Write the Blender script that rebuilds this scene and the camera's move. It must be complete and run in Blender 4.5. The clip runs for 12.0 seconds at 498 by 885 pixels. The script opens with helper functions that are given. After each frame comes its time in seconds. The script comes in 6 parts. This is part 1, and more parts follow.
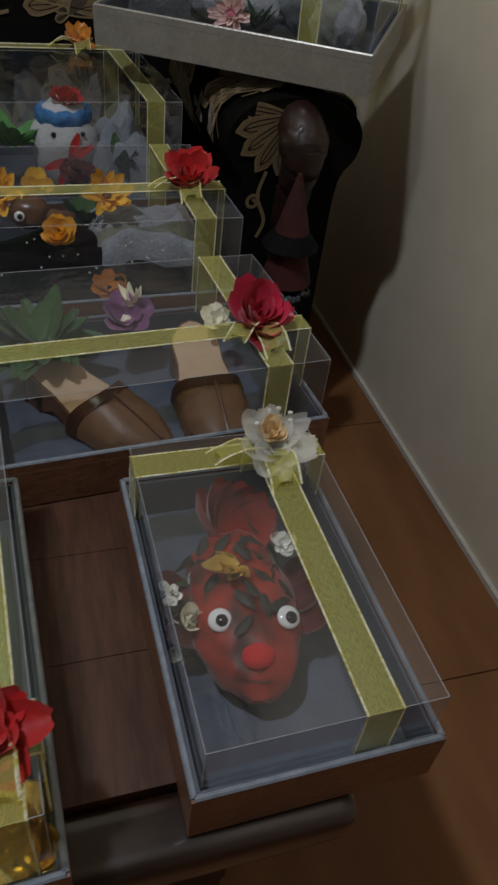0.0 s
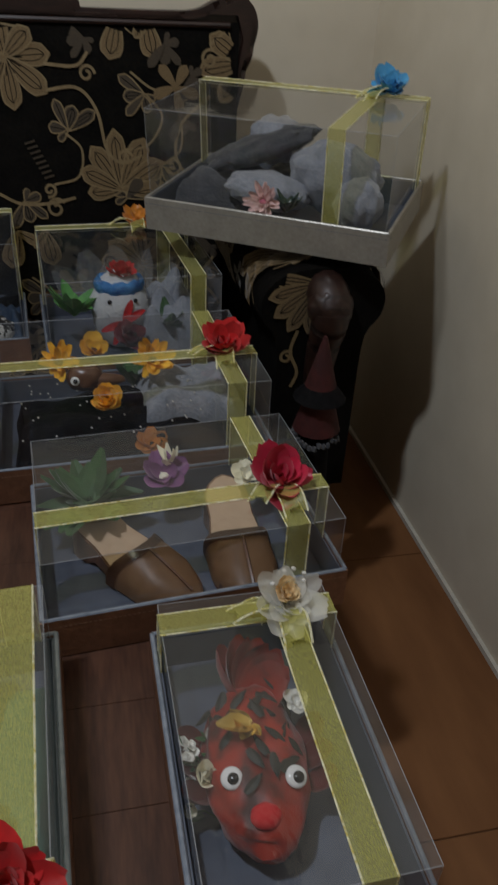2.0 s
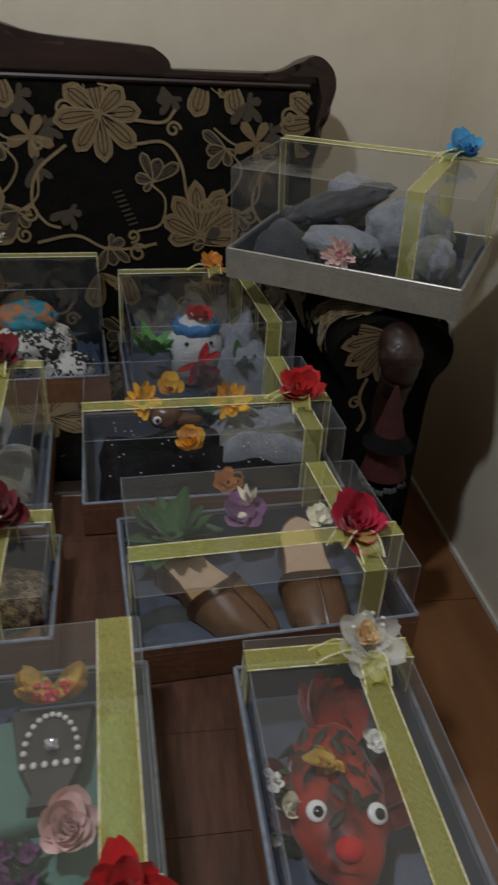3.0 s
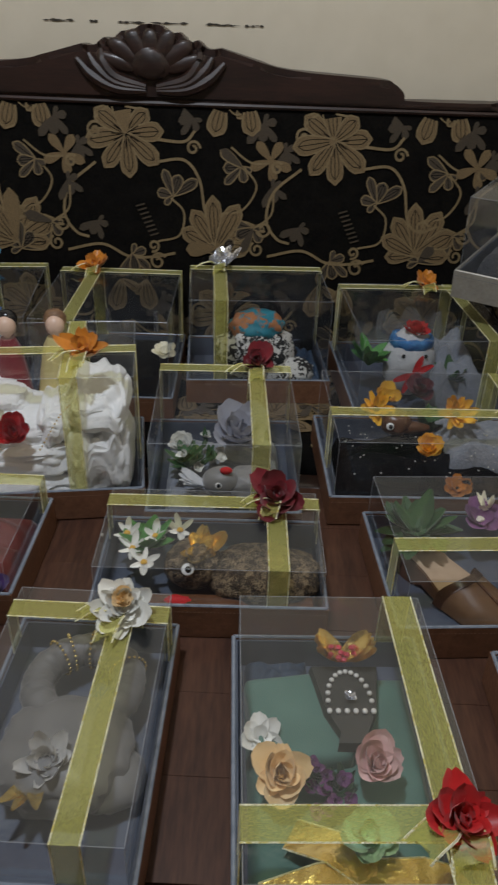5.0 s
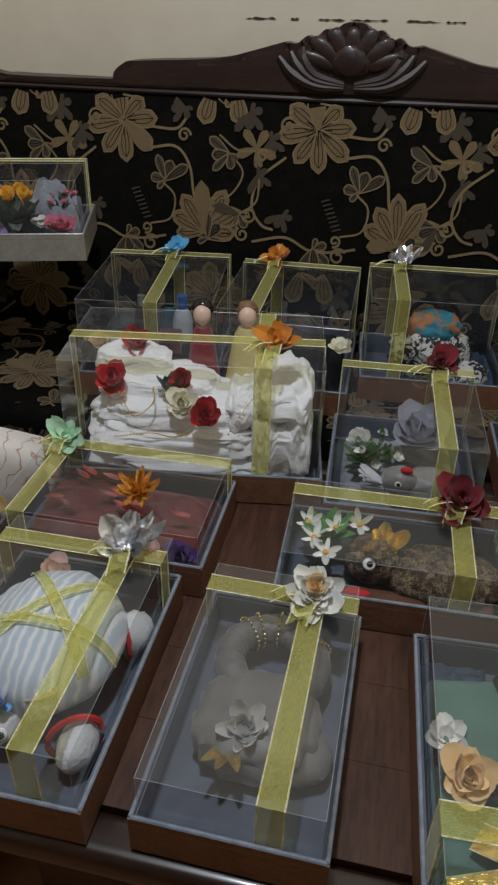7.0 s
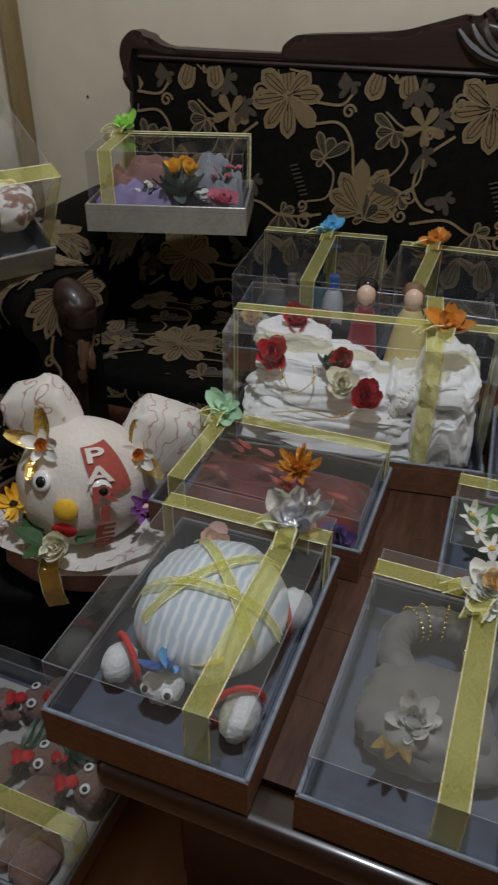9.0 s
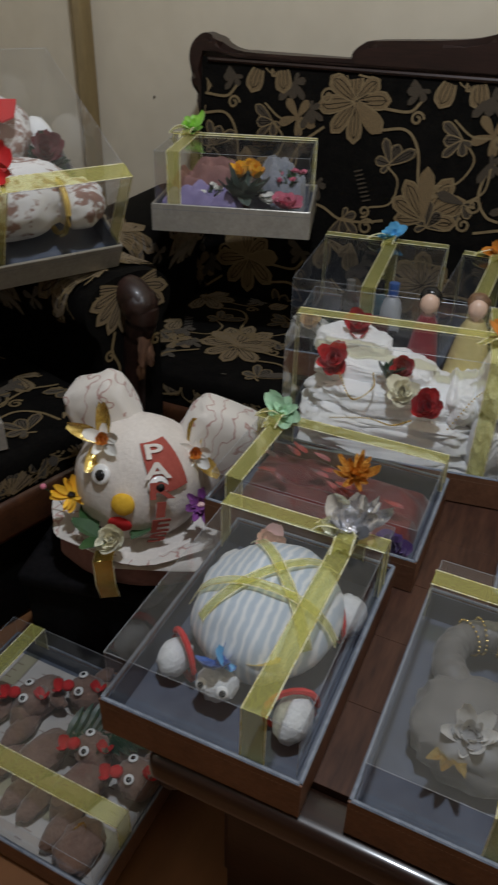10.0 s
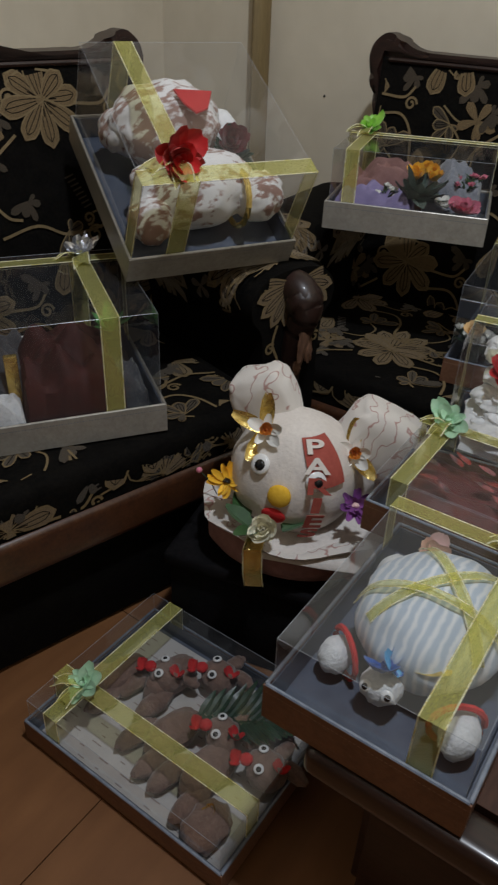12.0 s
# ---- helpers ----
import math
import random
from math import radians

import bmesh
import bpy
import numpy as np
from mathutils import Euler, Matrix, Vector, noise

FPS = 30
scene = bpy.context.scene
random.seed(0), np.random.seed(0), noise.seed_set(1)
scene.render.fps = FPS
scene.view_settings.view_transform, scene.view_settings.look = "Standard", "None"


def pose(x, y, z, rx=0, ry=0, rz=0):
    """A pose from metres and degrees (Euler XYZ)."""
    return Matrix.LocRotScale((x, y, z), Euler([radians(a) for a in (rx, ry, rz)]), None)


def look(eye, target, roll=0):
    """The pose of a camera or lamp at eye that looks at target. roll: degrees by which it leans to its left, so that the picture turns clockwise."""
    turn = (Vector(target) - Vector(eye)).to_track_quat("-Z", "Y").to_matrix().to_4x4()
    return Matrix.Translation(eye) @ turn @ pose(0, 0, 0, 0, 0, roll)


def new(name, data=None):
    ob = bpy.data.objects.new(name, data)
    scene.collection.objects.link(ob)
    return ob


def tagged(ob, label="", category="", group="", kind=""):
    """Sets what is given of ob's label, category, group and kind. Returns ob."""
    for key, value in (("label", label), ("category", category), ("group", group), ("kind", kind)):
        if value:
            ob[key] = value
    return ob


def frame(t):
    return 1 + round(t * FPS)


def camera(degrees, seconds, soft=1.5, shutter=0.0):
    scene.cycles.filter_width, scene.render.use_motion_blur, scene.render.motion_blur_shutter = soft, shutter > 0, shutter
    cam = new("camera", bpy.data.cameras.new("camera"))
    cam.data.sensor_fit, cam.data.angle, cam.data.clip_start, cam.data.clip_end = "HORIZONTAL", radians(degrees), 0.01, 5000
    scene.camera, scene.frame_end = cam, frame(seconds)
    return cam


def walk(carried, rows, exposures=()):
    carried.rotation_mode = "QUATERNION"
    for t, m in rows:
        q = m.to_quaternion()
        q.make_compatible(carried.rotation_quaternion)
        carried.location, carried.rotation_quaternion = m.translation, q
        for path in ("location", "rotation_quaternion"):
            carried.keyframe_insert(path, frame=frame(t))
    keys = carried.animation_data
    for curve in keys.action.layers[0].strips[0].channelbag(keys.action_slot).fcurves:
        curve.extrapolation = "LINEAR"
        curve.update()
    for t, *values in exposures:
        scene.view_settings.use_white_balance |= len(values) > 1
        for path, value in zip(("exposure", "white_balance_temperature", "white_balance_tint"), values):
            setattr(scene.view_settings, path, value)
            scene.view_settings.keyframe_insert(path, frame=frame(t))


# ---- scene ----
cam = camera(38.2, 12.0, soft=2.2, shutter=0.5)
PATH = [
    (0, (0.212, 0.224, 0.952), (0.736, 1.650, -0.349), 7.6),
    (0.5, (0.252, 0.219, 0.959), (0.766, 1.674, -0.313), 6.3),
    (1, (0.270, 0.208, 0.971), (0.805, 1.681, -0.272), 6.3),
    (1.5, (0.263, 0.192, 1.014), (0.751, 1.746, -0.146), 5.1),
    (2, (0.242, 0.192, 1.042), (0.625, 1.835, -0.033), 3.0),
    (2.5, (0.218, 0.182, 1.061), (0.576, 1.859, 0.032), 4.0),
    (3, (0.183, 0.169, 1.084), (0.461, 1.872, 0.072), 3.3),
    (3.5, (0.086, 0.156, 1.115), (0.316, 1.870, 0.108), 2.8),
    (3.7, (0.035, 0.145, 1.115), (0.228, 1.877, 0.135), 2.6),
    (5.3, (-0.047, 0.059, 1.155), (-0.143, 1.767, 0.118), 2.1),
    (5.5, (-0.064, 0.054, 1.158), (-0.209, 1.756, 0.118), 2.0),
    (6, (-0.102, 0.046, 1.155), (-0.356, 1.734, 0.113), 1.8),
    (6.5, (-0.121, 0.041, 1.158), (-0.432, 1.727, 0.127), 2.2),
    (6.7, (-0.125, 0.038, 1.166), (-0.459, 1.712, 0.124), 1.8),
    (8.3, (-0.178, 0.030, 1.139), (-0.660, 1.636, 0.049), 0.9),
    (8.5, (-0.193, 0.026, 1.139), (-0.721, 1.612, 0.043), 0.7),
    (9, (-0.225, 0.017, 1.137), (-0.840, 1.579, 0.051), 0.7),
    (9.5, (-0.238, 0.013, 1.134), (-0.895, 1.558, 0.047), 1.1),
    (10, (-0.254, -0.001, 1.142), (-0.963, 1.522, 0.057), 1.6),
    (10.5, (-0.295, -0.023, 1.132), (-1.133, 1.421, 0.031), 1.5),
    (11, (-0.305, -0.036, 1.135), (-1.200, 1.391, 0.058), 1.9),
    (11.5, (-0.313, -0.045, 1.134), (-1.236, 1.364, 0.056), 2.2),
    (12, (-0.339, -0.053, 1.128), (-1.289, 1.332, 0.042), 2.4),
]
EXPO = [(0, -0.45), (2.5, -0.36), (3.7, -0.25), (5.3, -0.12), (6.7, -0.12), (8.3, -0.16), (12, -0.2)]
walk(cam, [(t, look(eye, target, roll)) for t, eye, target, roll in PATH], EXPO)
scene.cycles.transparent_max_bounces = 24

# ---- light: one bulb under the ceiling, and the faint glow of the evening ----
world = bpy.data.worlds.new("world")
scene.world = world
world.use_nodes = True
world.node_tree.nodes["Background"].inputs[0].default_value = (0.55, 0.6, 0.75, 1)
world.node_tree.nodes["Background"].inputs[1].default_value = 0.003
bulb = bpy.data.lights.new("ceiling_bulb", "POINT")
bulb.energy, bulb.color, bulb.shadow_soft_size = 94.0, (0.845, 0.925, 1.02), 0.06
new("ceiling_bulb", bulb).location = (-0.36, 0.44, 2.52)


# ---- materials ----
def tree(name):
    m = bpy.data.materials.new(name)
    m.use_nodes = True
    return m, m.node_tree, m.node_tree.nodes["Principled BSDF"]


def surface(name, a, b, rough=0.6, scale=30.0, bump=0.1, metal=0.0, stretch=(1, 1, 1), spec=0.5, coat=0.0, sheen=0.0, island=0.0, blend=(0.35, 0.65)):
    """Two-tone noise at two scales, with relief."""
    m, t, p = tree(name)
    n, l = t.nodes, t.links
    co, mp = n.new("ShaderNodeTexCoord"), n.new("ShaderNodeMapping")
    mp.inputs["Scale"].default_value = stretch
    l.new(co.outputs["Object"], mp.inputs[0])
    big, fine = n.new("ShaderNodeTexNoise"), n.new("ShaderNodeTexNoise")
    big.inputs["Scale"].default_value, big.inputs["Detail"].default_value = scale * 0.2, 4
    fine.inputs["Scale"].default_value, fine.inputs["Detail"].default_value = scale, 6
    add = n.new("ShaderNodeMath")
    add.operation = "MULTIPLY_ADD"
    for x in (big, fine):
        l.new(mp.outputs[0], x.inputs["Vector"])
    half = n.new("ShaderNodeMath")
    half.operation, half.inputs[1].default_value = "MULTIPLY", 0.5
    l.new(big.outputs["Fac"], half.inputs[0])
    l.new(fine.outputs["Fac"], add.inputs[0])
    add.inputs[1].default_value = 0.5
    l.new(half.outputs[0], add.inputs[2])
    ramp = n.new("ShaderNodeValToRGB")
    ramp.color_ramp.elements[0].position, ramp.color_ramp.elements[1].position = blend
    ramp.color_ramp.elements[0].color, ramp.color_ramp.elements[1].color = (*a, 1), (*b, 1)
    l.new(add.outputs[0], ramp.inputs[0])
    out = ramp.outputs[0]
    if island:
        geo, hsv = n.new("ShaderNodeNewGeometry"), n.new("ShaderNodeHueSaturation")
        rng = n.new("ShaderNodeMapRange")
        rng.inputs[3].default_value, rng.inputs[4].default_value = 1 - island, 1 + island
        l.new(geo.outputs["Random Per Island"], rng.inputs[0])
        l.new(rng.outputs[0], hsv.inputs["Value"])
        l.new(out, hsv.inputs["Color"])
        out = hsv.outputs[0]
    l.new(out, p.inputs["Base Color"])
    p.inputs["Roughness"].default_value, p.inputs["Metallic"].default_value = rough, metal
    p.inputs["Specular IOR Level"].default_value = spec
    p.inputs["Coat Weight"].default_value, p.inputs["Coat Roughness"].default_value = coat, 0.12
    p.inputs["Sheen Weight"].default_value = sheen
    if bump:
        bm_ = n.new("ShaderNodeBump")
        bm_.inputs["Strength"].default_value, bm_.inputs["Distance"].default_value = bump, 0.004
        l.new(fine.outputs["Fac"], bm_.inputs["Height"])
        l.new(bm_.outputs[0], p.inputs["Normal"])
    return m


def film(name, haze, gloss=0.06):
    """Clear plastic sheet: it lets light through, mirrors more at a slant, and has a bluish veil painted in for hazy
    reflections.
    """
    m, t, p = tree(name)
    n, l = t.nodes, t.links
    n.remove(p)
    clear, shine, pale_veil = n.new("ShaderNodeBsdfTransparent"), n.new("ShaderNodeBsdfGlossy"), n.new("ShaderNodeBsdfDiffuse")
    clear.inputs[0].default_value = (0.97, 0.975, 0.98, 1)
    shine.inputs["Roughness"].default_value = 0.035
    pale_veil.inputs[0].default_value = (0.60, 0.64, 0.72, 1)
    lw, pw, fr = n.new("ShaderNodeLayerWeight"), n.new("ShaderNodeMath"), n.new("ShaderNodeMath")
    m1, m2 = n.new("ShaderNodeMixShader"), n.new("ShaderNodeMixShader")
    lw.inputs[0].default_value = 0.5
    pw.operation, fr.operation = "POWER", "MULTIPLY_ADD"
    pw.inputs[1].default_value = 5.0
    fr.inputs[1].default_value, fr.inputs[2].default_value = 0.9, gloss
    l.new(lw.outputs["Facing"], pw.inputs[0])
    l.new(pw.outputs[0], fr.inputs[0])
    cloud, rng = n.new("ShaderNodeTexNoise"), n.new("ShaderNodeMapRange")
    cloud.inputs["Scale"].default_value, cloud.inputs["Detail"].default_value = 9.0, 5
    rng.inputs[3].default_value, rng.inputs[4].default_value = haze * 0.5, haze * 1.5
    l.new(cloud.outputs["Fac"], rng.inputs[0])
    wob = n.new("ShaderNodeBump")
    wob.inputs["Strength"].default_value, wob.inputs["Distance"].default_value = 0.05, 0.01
    l.new(cloud.outputs["Fac"], wob.inputs["Height"])
    l.new(wob.outputs[0], shine.inputs["Normal"])
    l.new(rng.outputs[0], m1.inputs[0])
    l.new(clear.outputs[0], m1.inputs[1])
    l.new(pale_veil.outputs[0], m1.inputs[2])
    l.new(fr.outputs[0], m2.inputs[0])
    l.new(m1.outputs[0], m2.inputs[1])
    l.new(shine.outputs[0], m2.inputs[2])
    l.new(m2.outputs[0], n["Material Output"].inputs[0])
    return m


def gauze(name, col, clearness=0.4, glitter=0.0):
    """Sheer organza."""
    m, t, p = tree(name)
    n, l = t.nodes, t.links
    tr, mx = n.new("ShaderNodeBsdfTransparent"), n.new("ShaderNodeMixShader")
    tr.inputs[0].default_value = (*[0.55 + 0.45 * min(1, c * 1.6) for c in col], 1)
    wv = n.new("ShaderNodeTexNoise")
    wv.inputs["Scale"].default_value, wv.inputs["Detail"].default_value = 60.0, 4
    rng = n.new("ShaderNodeMapRange")
    rng.inputs[1].default_value, rng.inputs[2].default_value = 0.3, 0.7
    rng.inputs[3].default_value, rng.inputs[4].default_value = 1 - clearness - 0.07, 1 - clearness + 0.07
    l.new(wv.outputs["Fac"], rng.inputs[0])
    l.new(rng.outputs[0], mx.inputs[0])
    p.inputs["Base Color"].default_value = (*col, 1)
    p.inputs["Roughness"].default_value = 0.35
    p.inputs["Sheen Weight"].default_value = 0.4
    if glitter:
        p.inputs["Metallic"].default_value = 0.3
        sp, bp = n.new("ShaderNodeTexVoronoi"), n.new("ShaderNodeBump")
        sp.inputs["Scale"].default_value = 700.0
        bp.inputs["Strength"].default_value = glitter
        l.new(sp.outputs["Color"], bp.inputs["Height"])
        l.new(bp.outputs[0], p.inputs["Normal"])
    l.new(tr.outputs[0], mx.inputs[1])
    l.new(p.outputs[0], mx.inputs[2])
    l.new(mx.outputs[0], n["Material Output"].inputs[0])
    return m


def stripes(name, a, b, scale, bands=0.5, direction="X", wobble=3.0, rough=0.8, soft=0.06):
    """Woven or printed stripes."""
    m, t, p = tree(name)
    n, l = t.nodes, t.links
    co, wv, ramp = n.new("ShaderNodeTexCoord"), n.new("ShaderNodeTexWave"), n.new("ShaderNodeValToRGB")
    wv.bands_direction = direction
    wv.inputs["Scale"].default_value, wv.inputs["Distortion"].default_value, wv.inputs["Detail"].default_value = scale, wobble, 3
    wv.inputs["Detail Scale"].default_value = 2.0
    ramp.color_ramp.elements[0].position, ramp.color_ramp.elements[1].position = bands - soft, bands + soft
    ramp.color_ramp.elements[0].color, ramp.color_ramp.elements[1].color = (*a, 1), (*b, 1)
    nz, bp = n.new("ShaderNodeTexNoise"), n.new("ShaderNodeBump")
    nz.inputs["Scale"].default_value = 250.0
    bp.inputs["Strength"].default_value, bp.inputs["Distance"].default_value = 0.3, 0.003
    l.new(co.outputs["Object"], wv.inputs[0])
    l.new(wv.outputs["Fac"], ramp.inputs[0])
    l.new(ramp.outputs[0], p.inputs["Base Color"])
    l.new(nz.outputs["Fac"], bp.inputs["Height"])
    l.new(bp.outputs[0], p.inputs["Normal"])
    p.inputs["Roughness"].default_value, p.inputs["Sheen Weight"].default_value = rough, 0.3
    return m


WALL = surface("wall_paint", (0.645, 0.572, 0.448), (0.715, 0.640, 0.510), 0.75, 12, 0.06)
# unseen ceiling, given a dark brown to keep bounced light low
CEIL = surface("unseen_dark_ceiling", (0.10, 0.06, 0.035), (0.16, 0.10, 0.06), 0.5, 10, 0.03, stretch=(1, 8, 1))
TILE = surface("glazed_tile", (0.155, 0.062, 0.022), (0.23, 0.10, 0.038), 0.52, 22, 0.04, spec=0.3, stretch=(1, 0.25, 1))
GROUT = surface("grout", (0.20, 0.10, 0.05), (0.30, 0.17, 0.10), 0.9, 80, 0.2)
CAULK = surface("caulk", (0.5, 0.47, 0.40), (0.62, 0.58, 0.5), 0.7, 60, 0.2)
WOOD = surface("dark_mahogany", (0.012, 0.005, 0.0035), (0.034, 0.013, 0.009), 0.45, 26, 0.05, stretch=(1, 8, 8), coat=0.15)
EDGEW = surface("dark_glossy_edge", (0.013, 0.006, 0.004), (0.032, 0.013, 0.008), 0.34, 26, 0.03, stretch=(1, 8, 8), coat=0.5)
TABLEW = surface("table_wood", (0.044, 0.018, 0.011), (0.105, 0.045, 0.026), 0.48, 20, 0.04, stretch=(9, 1.2, 9), spec=0.35)
RAILW = surface("orange_wood", (0.045, 0.017, 0.009), (0.095, 0.037, 0.016), 0.35, 20, 0.05, stretch=(8, 1, 8), coat=0.3)
BAREW = surface("worn_wood", (0.10, 0.050, 0.030), (0.24, 0.130, 0.085), 0.5, 30, 0.15, stretch=(6, 6, 1))
VELVET = surface("black_upholstery", (0.0025, 0.0022, 0.002), (0.007, 0.006, 0.005), 0.85, 150, 0.3, spec=0.08)
MOTIF = stripes("woven_gold_motif", (0.085, 0.052, 0.020), (0.195, 0.128, 0.054), 230, 0.45, wobble=6)
MOTIF_DIM = stripes("woven_dim_motif", (0.022, 0.015, 0.008), (0.058, 0.038, 0.018), 230, 0.45, wobble=6)
MOTIF_LINE = surface("woven_line", (0.15, 0.102, 0.045), (0.22, 0.155, 0.075), 0.7, 200, 0.2)
FILM = film("clear_film", 0.020, 0.065)
GLINT = surface("crease_glint", (0.34, 0.36, 0.39), (0.46, 0.48, 0.52), 0.25, 50, 0.0)
BROWN = surface("brown_leatherette", (0.155, 0.072, 0.040), (0.225, 0.106, 0.060), 0.42, 160, 0.25)
GREYB = surface("silver_leatherette", (0.31, 0.29, 0.255), (0.40, 0.375, 0.335), 0.34, 160, 0.15, metal=0.35)
PIPING = surface("slate_piping", (0.15, 0.175, 0.22), (0.27, 0.30, 0.36), 0.22, 100, 0.1)
STITCH = surface("stitching", (0.30, 0.20, 0.14), (0.42, 0.30, 0.22), 0.8, 100, 0.0)
LINING = surface("slate_lining", (0.070, 0.083, 0.115), (0.110, 0.127, 0.170), 0.55, 40, 0.05)
RIBBON = gauze("yellow_organza", (0.64, 0.61, 0.17), 0.64)
GLITTER = surface("gold_glitter", (0.72, 0.62, 0.18), (1.0, 0.98, 0.74), 0.30, 420, 0.8, metal=0.15, blend=(0.42, 0.52))
GOLD = surface("gold_foil", (0.72, 0.48, 0.10), (0.95, 0.75, 0.3), 0.25, 90, 0.5, metal=0.9)
SILVER = surface("silver_foil", (0.62, 0.63, 0.66), (0.9, 0.9, 0.93), 0.2, 60, 0.5, metal=0.9)


def petalmat(name, a, b, rough=0.6):
    return surface(name, a, b, rough, 60, 0.15, island=0.25, sheen=0.2)


RED = petalmat("red_petal", (0.42, 0.008, 0.010), (0.66, 0.022, 0.022), 0.45)
CRIMSON = petalmat("crimson_petal", (0.40, 0.010, 0.035), (0.62, 0.020, 0.07), 0.45)
MAROON = petalmat("maroon_petal", (0.13, 0.006, 0.012), (0.24, 0.012, 0.022))
YELLOW = petalmat("yellow_petal", (0.85, 0.43, 0.015), (0.95, 0.58, 0.04))
ORANGE = petalmat("orange_petal", (0.45, 0.15, 0.012), (0.68, 0.26, 0.03), 0.4)
PEACH = petalmat("peach_petal", (0.86, 0.60, 0.27), (0.93, 0.72, 0.42))
PINK = petalmat("pink_petal", (0.74, 0.46, 0.43), (0.84, 0.60, 0.56))
HOTPINK = petalmat("hot_pink_petal", (0.55, 0.12, 0.20), (0.7, 0.22, 0.30))
WHITE = petalmat("white_petal", (0.78, 0.77, 0.72), (0.86, 0.85, 0.80))
CREAM = petalmat("cream_petal", (0.84, 0.79, 0.60), (0.90, 0.86, 0.70))
BLUE = petalmat("blue_petal", (0.06, 0.32, 0.60), (0.15, 0.48, 0.75), 0.4)
DEEPBLUE = petalmat("deep_blue", (0.02, 0.07, 0.30), (0.05, 0.16, 0.48), 0.4)
PURPLE = petalmat("purple_petal", (0.075, 0.03, 0.16), (0.14, 0.06, 0.26))
PLUM = petalmat("plum_petal", (0.16, 0.05, 0.16), (0.28, 0.10, 0.26))
LILAC = surface("lilac_cloth", (0.22, 0.18, 0.36), (0.32, 0.27, 0.48), 0.8, 60, 0.3)
MINT = petalmat("mint_foil_petal", (0.34, 0.58, 0.38), (0.55, 0.78, 0.55), 0.25)
LIME = petalmat("lime_petal", (0.20, 0.50, 0.04), (0.36, 0.68, 0.10), 0.4)
TULLE = gauze("white_tulle", (0.80, 0.78, 0.72), 0.5)
VEIL = gauze("thin_veil", (0.62, 0.64, 0.66), 0.80)
LEAF = petalmat("green_leaf", (0.020, 0.070, 0.016), (0.045, 0.125, 0.030))
DARKLEAF = petalmat("dark_green_leaf", (0.008, 0.030, 0.012), (0.02, 0.06, 0.025), 0.35)
FRESH = petalmat("fresh_green", (0.05, 0.22, 0.03), (0.10, 0.34, 0.06))
WHITE_EYE = surface("eye_white", (0.78, 0.78, 0.78), (0.84, 0.84, 0.84), 0.15, 20, 0.0)
BLACK = surface("black_plastic", (0.006, 0.006, 0.007), (0.012, 0.012, 0.014), 0.2, 20, 0.0)
BLACKCLOTH = surface("black_cloth", (0.003, 0.003, 0.0035), (0.010, 0.009, 0.010), 0.85, 90, 0.4, spec=0.1)
REDCLOTH = surface("red_batik", (0.055, 0.010, 0.006), (0.36, 0.030, 0.014), 0.5, 42, 0.3, sheen=0.2, blend=(0.40, 0.54))
DKRED = surface("dark_red_cloth", (0.080, 0.009, 0.008), (0.17, 0.017, 0.012), 0.7, 40, 0.4, sheen=0.2)
# red darkened to hold the ornament's shade; also used for the sofa-box heap
DIMRED = surface("dimmed_red_velvet", (0.024, 0.002, 0.002), (0.058, 0.005, 0.004), 0.8, 60, 0.4)
FELTRED = surface("red_felt", (0.50, 0.012, 0.015), (0.62, 0.025, 0.025), 0.9, 150, 0.2)
FELTYEL = surface("yellow_felt", (0.75, 0.42, 0.02), (0.85, 0.52, 0.05), 0.9, 150, 0.2)
GREYTOWEL = surface("grey_towel", (0.20, 0.215, 0.25), (0.31, 0.325, 0.37), 0.95, 220, 0.6, sheen=0.3)
DARKTOWEL = surface("charcoal_towel", (0.035, 0.036, 0.042), (0.075, 0.077, 0.085), 0.95, 220, 0.6, sheen=0.2)
PALETOWEL = surface("pale_towel", (0.58, 0.59, 0.61), (0.70, 0.71, 0.73), 0.95, 200, 0.6, sheen=0.3)
GREYSATIN = surface("grey_satin", (0.20, 0.195, 0.19), (0.30, 0.29, 0.28), 0.45, 30, 0.15, sheen=0.3)
WHITETOWEL = surface("white_towel", (0.88, 0.88, 0.885), (0.92, 0.92, 0.92), 0.95, 130, 0.5, sheen=0.3)
BROWNTOWEL = surface("brown_towel", (0.15, 0.088, 0.065), (0.24, 0.145, 0.110), 0.95, 200, 0.6, sheen=0.3)
TEALCLOTH = surface("teal_cloth", (0.062, 0.145, 0.115), (0.095, 0.20, 0.16), 0.7, 25, 0.12, sheen=0.2)
NAVY = surface("navy_cloth", (0.015, 0.035, 0.07), (0.03, 0.06, 0.11), 0.7, 40, 0.2)
OLIVE = surface("dark_batik", (0.020, 0.020, 0.016), (0.045, 0.042, 0.034), 0.6, 50, 0.2)
TAN = surface("tan_leather", (0.30, 0.165, 0.085), (0.40, 0.23, 0.125), 0.4, 60, 0.1)
INSOLE = surface("beige_insole", (0.50, 0.34, 0.22), (0.60, 0.43, 0.29), 0.5, 60, 0.1)
STRAP = surface("brown_strap", (0.10, 0.045, 0.022), (0.16, 0.07, 0.035), 0.3, 60, 0.1)
SEQUIN = surface("brown_glitter_cloth", (0.050, 0.034, 0.022), (0.34, 0.25, 0.15), 0.40, 420, 0.9, metal=0.3, blend=(0.46, 0.60))
PATCHWORK = surface("black_white_print", (0.012, 0.012, 0.012), (0.66, 0.65, 0.62), 0.75, 120, 0.2, blend=(0.485, 0.515))
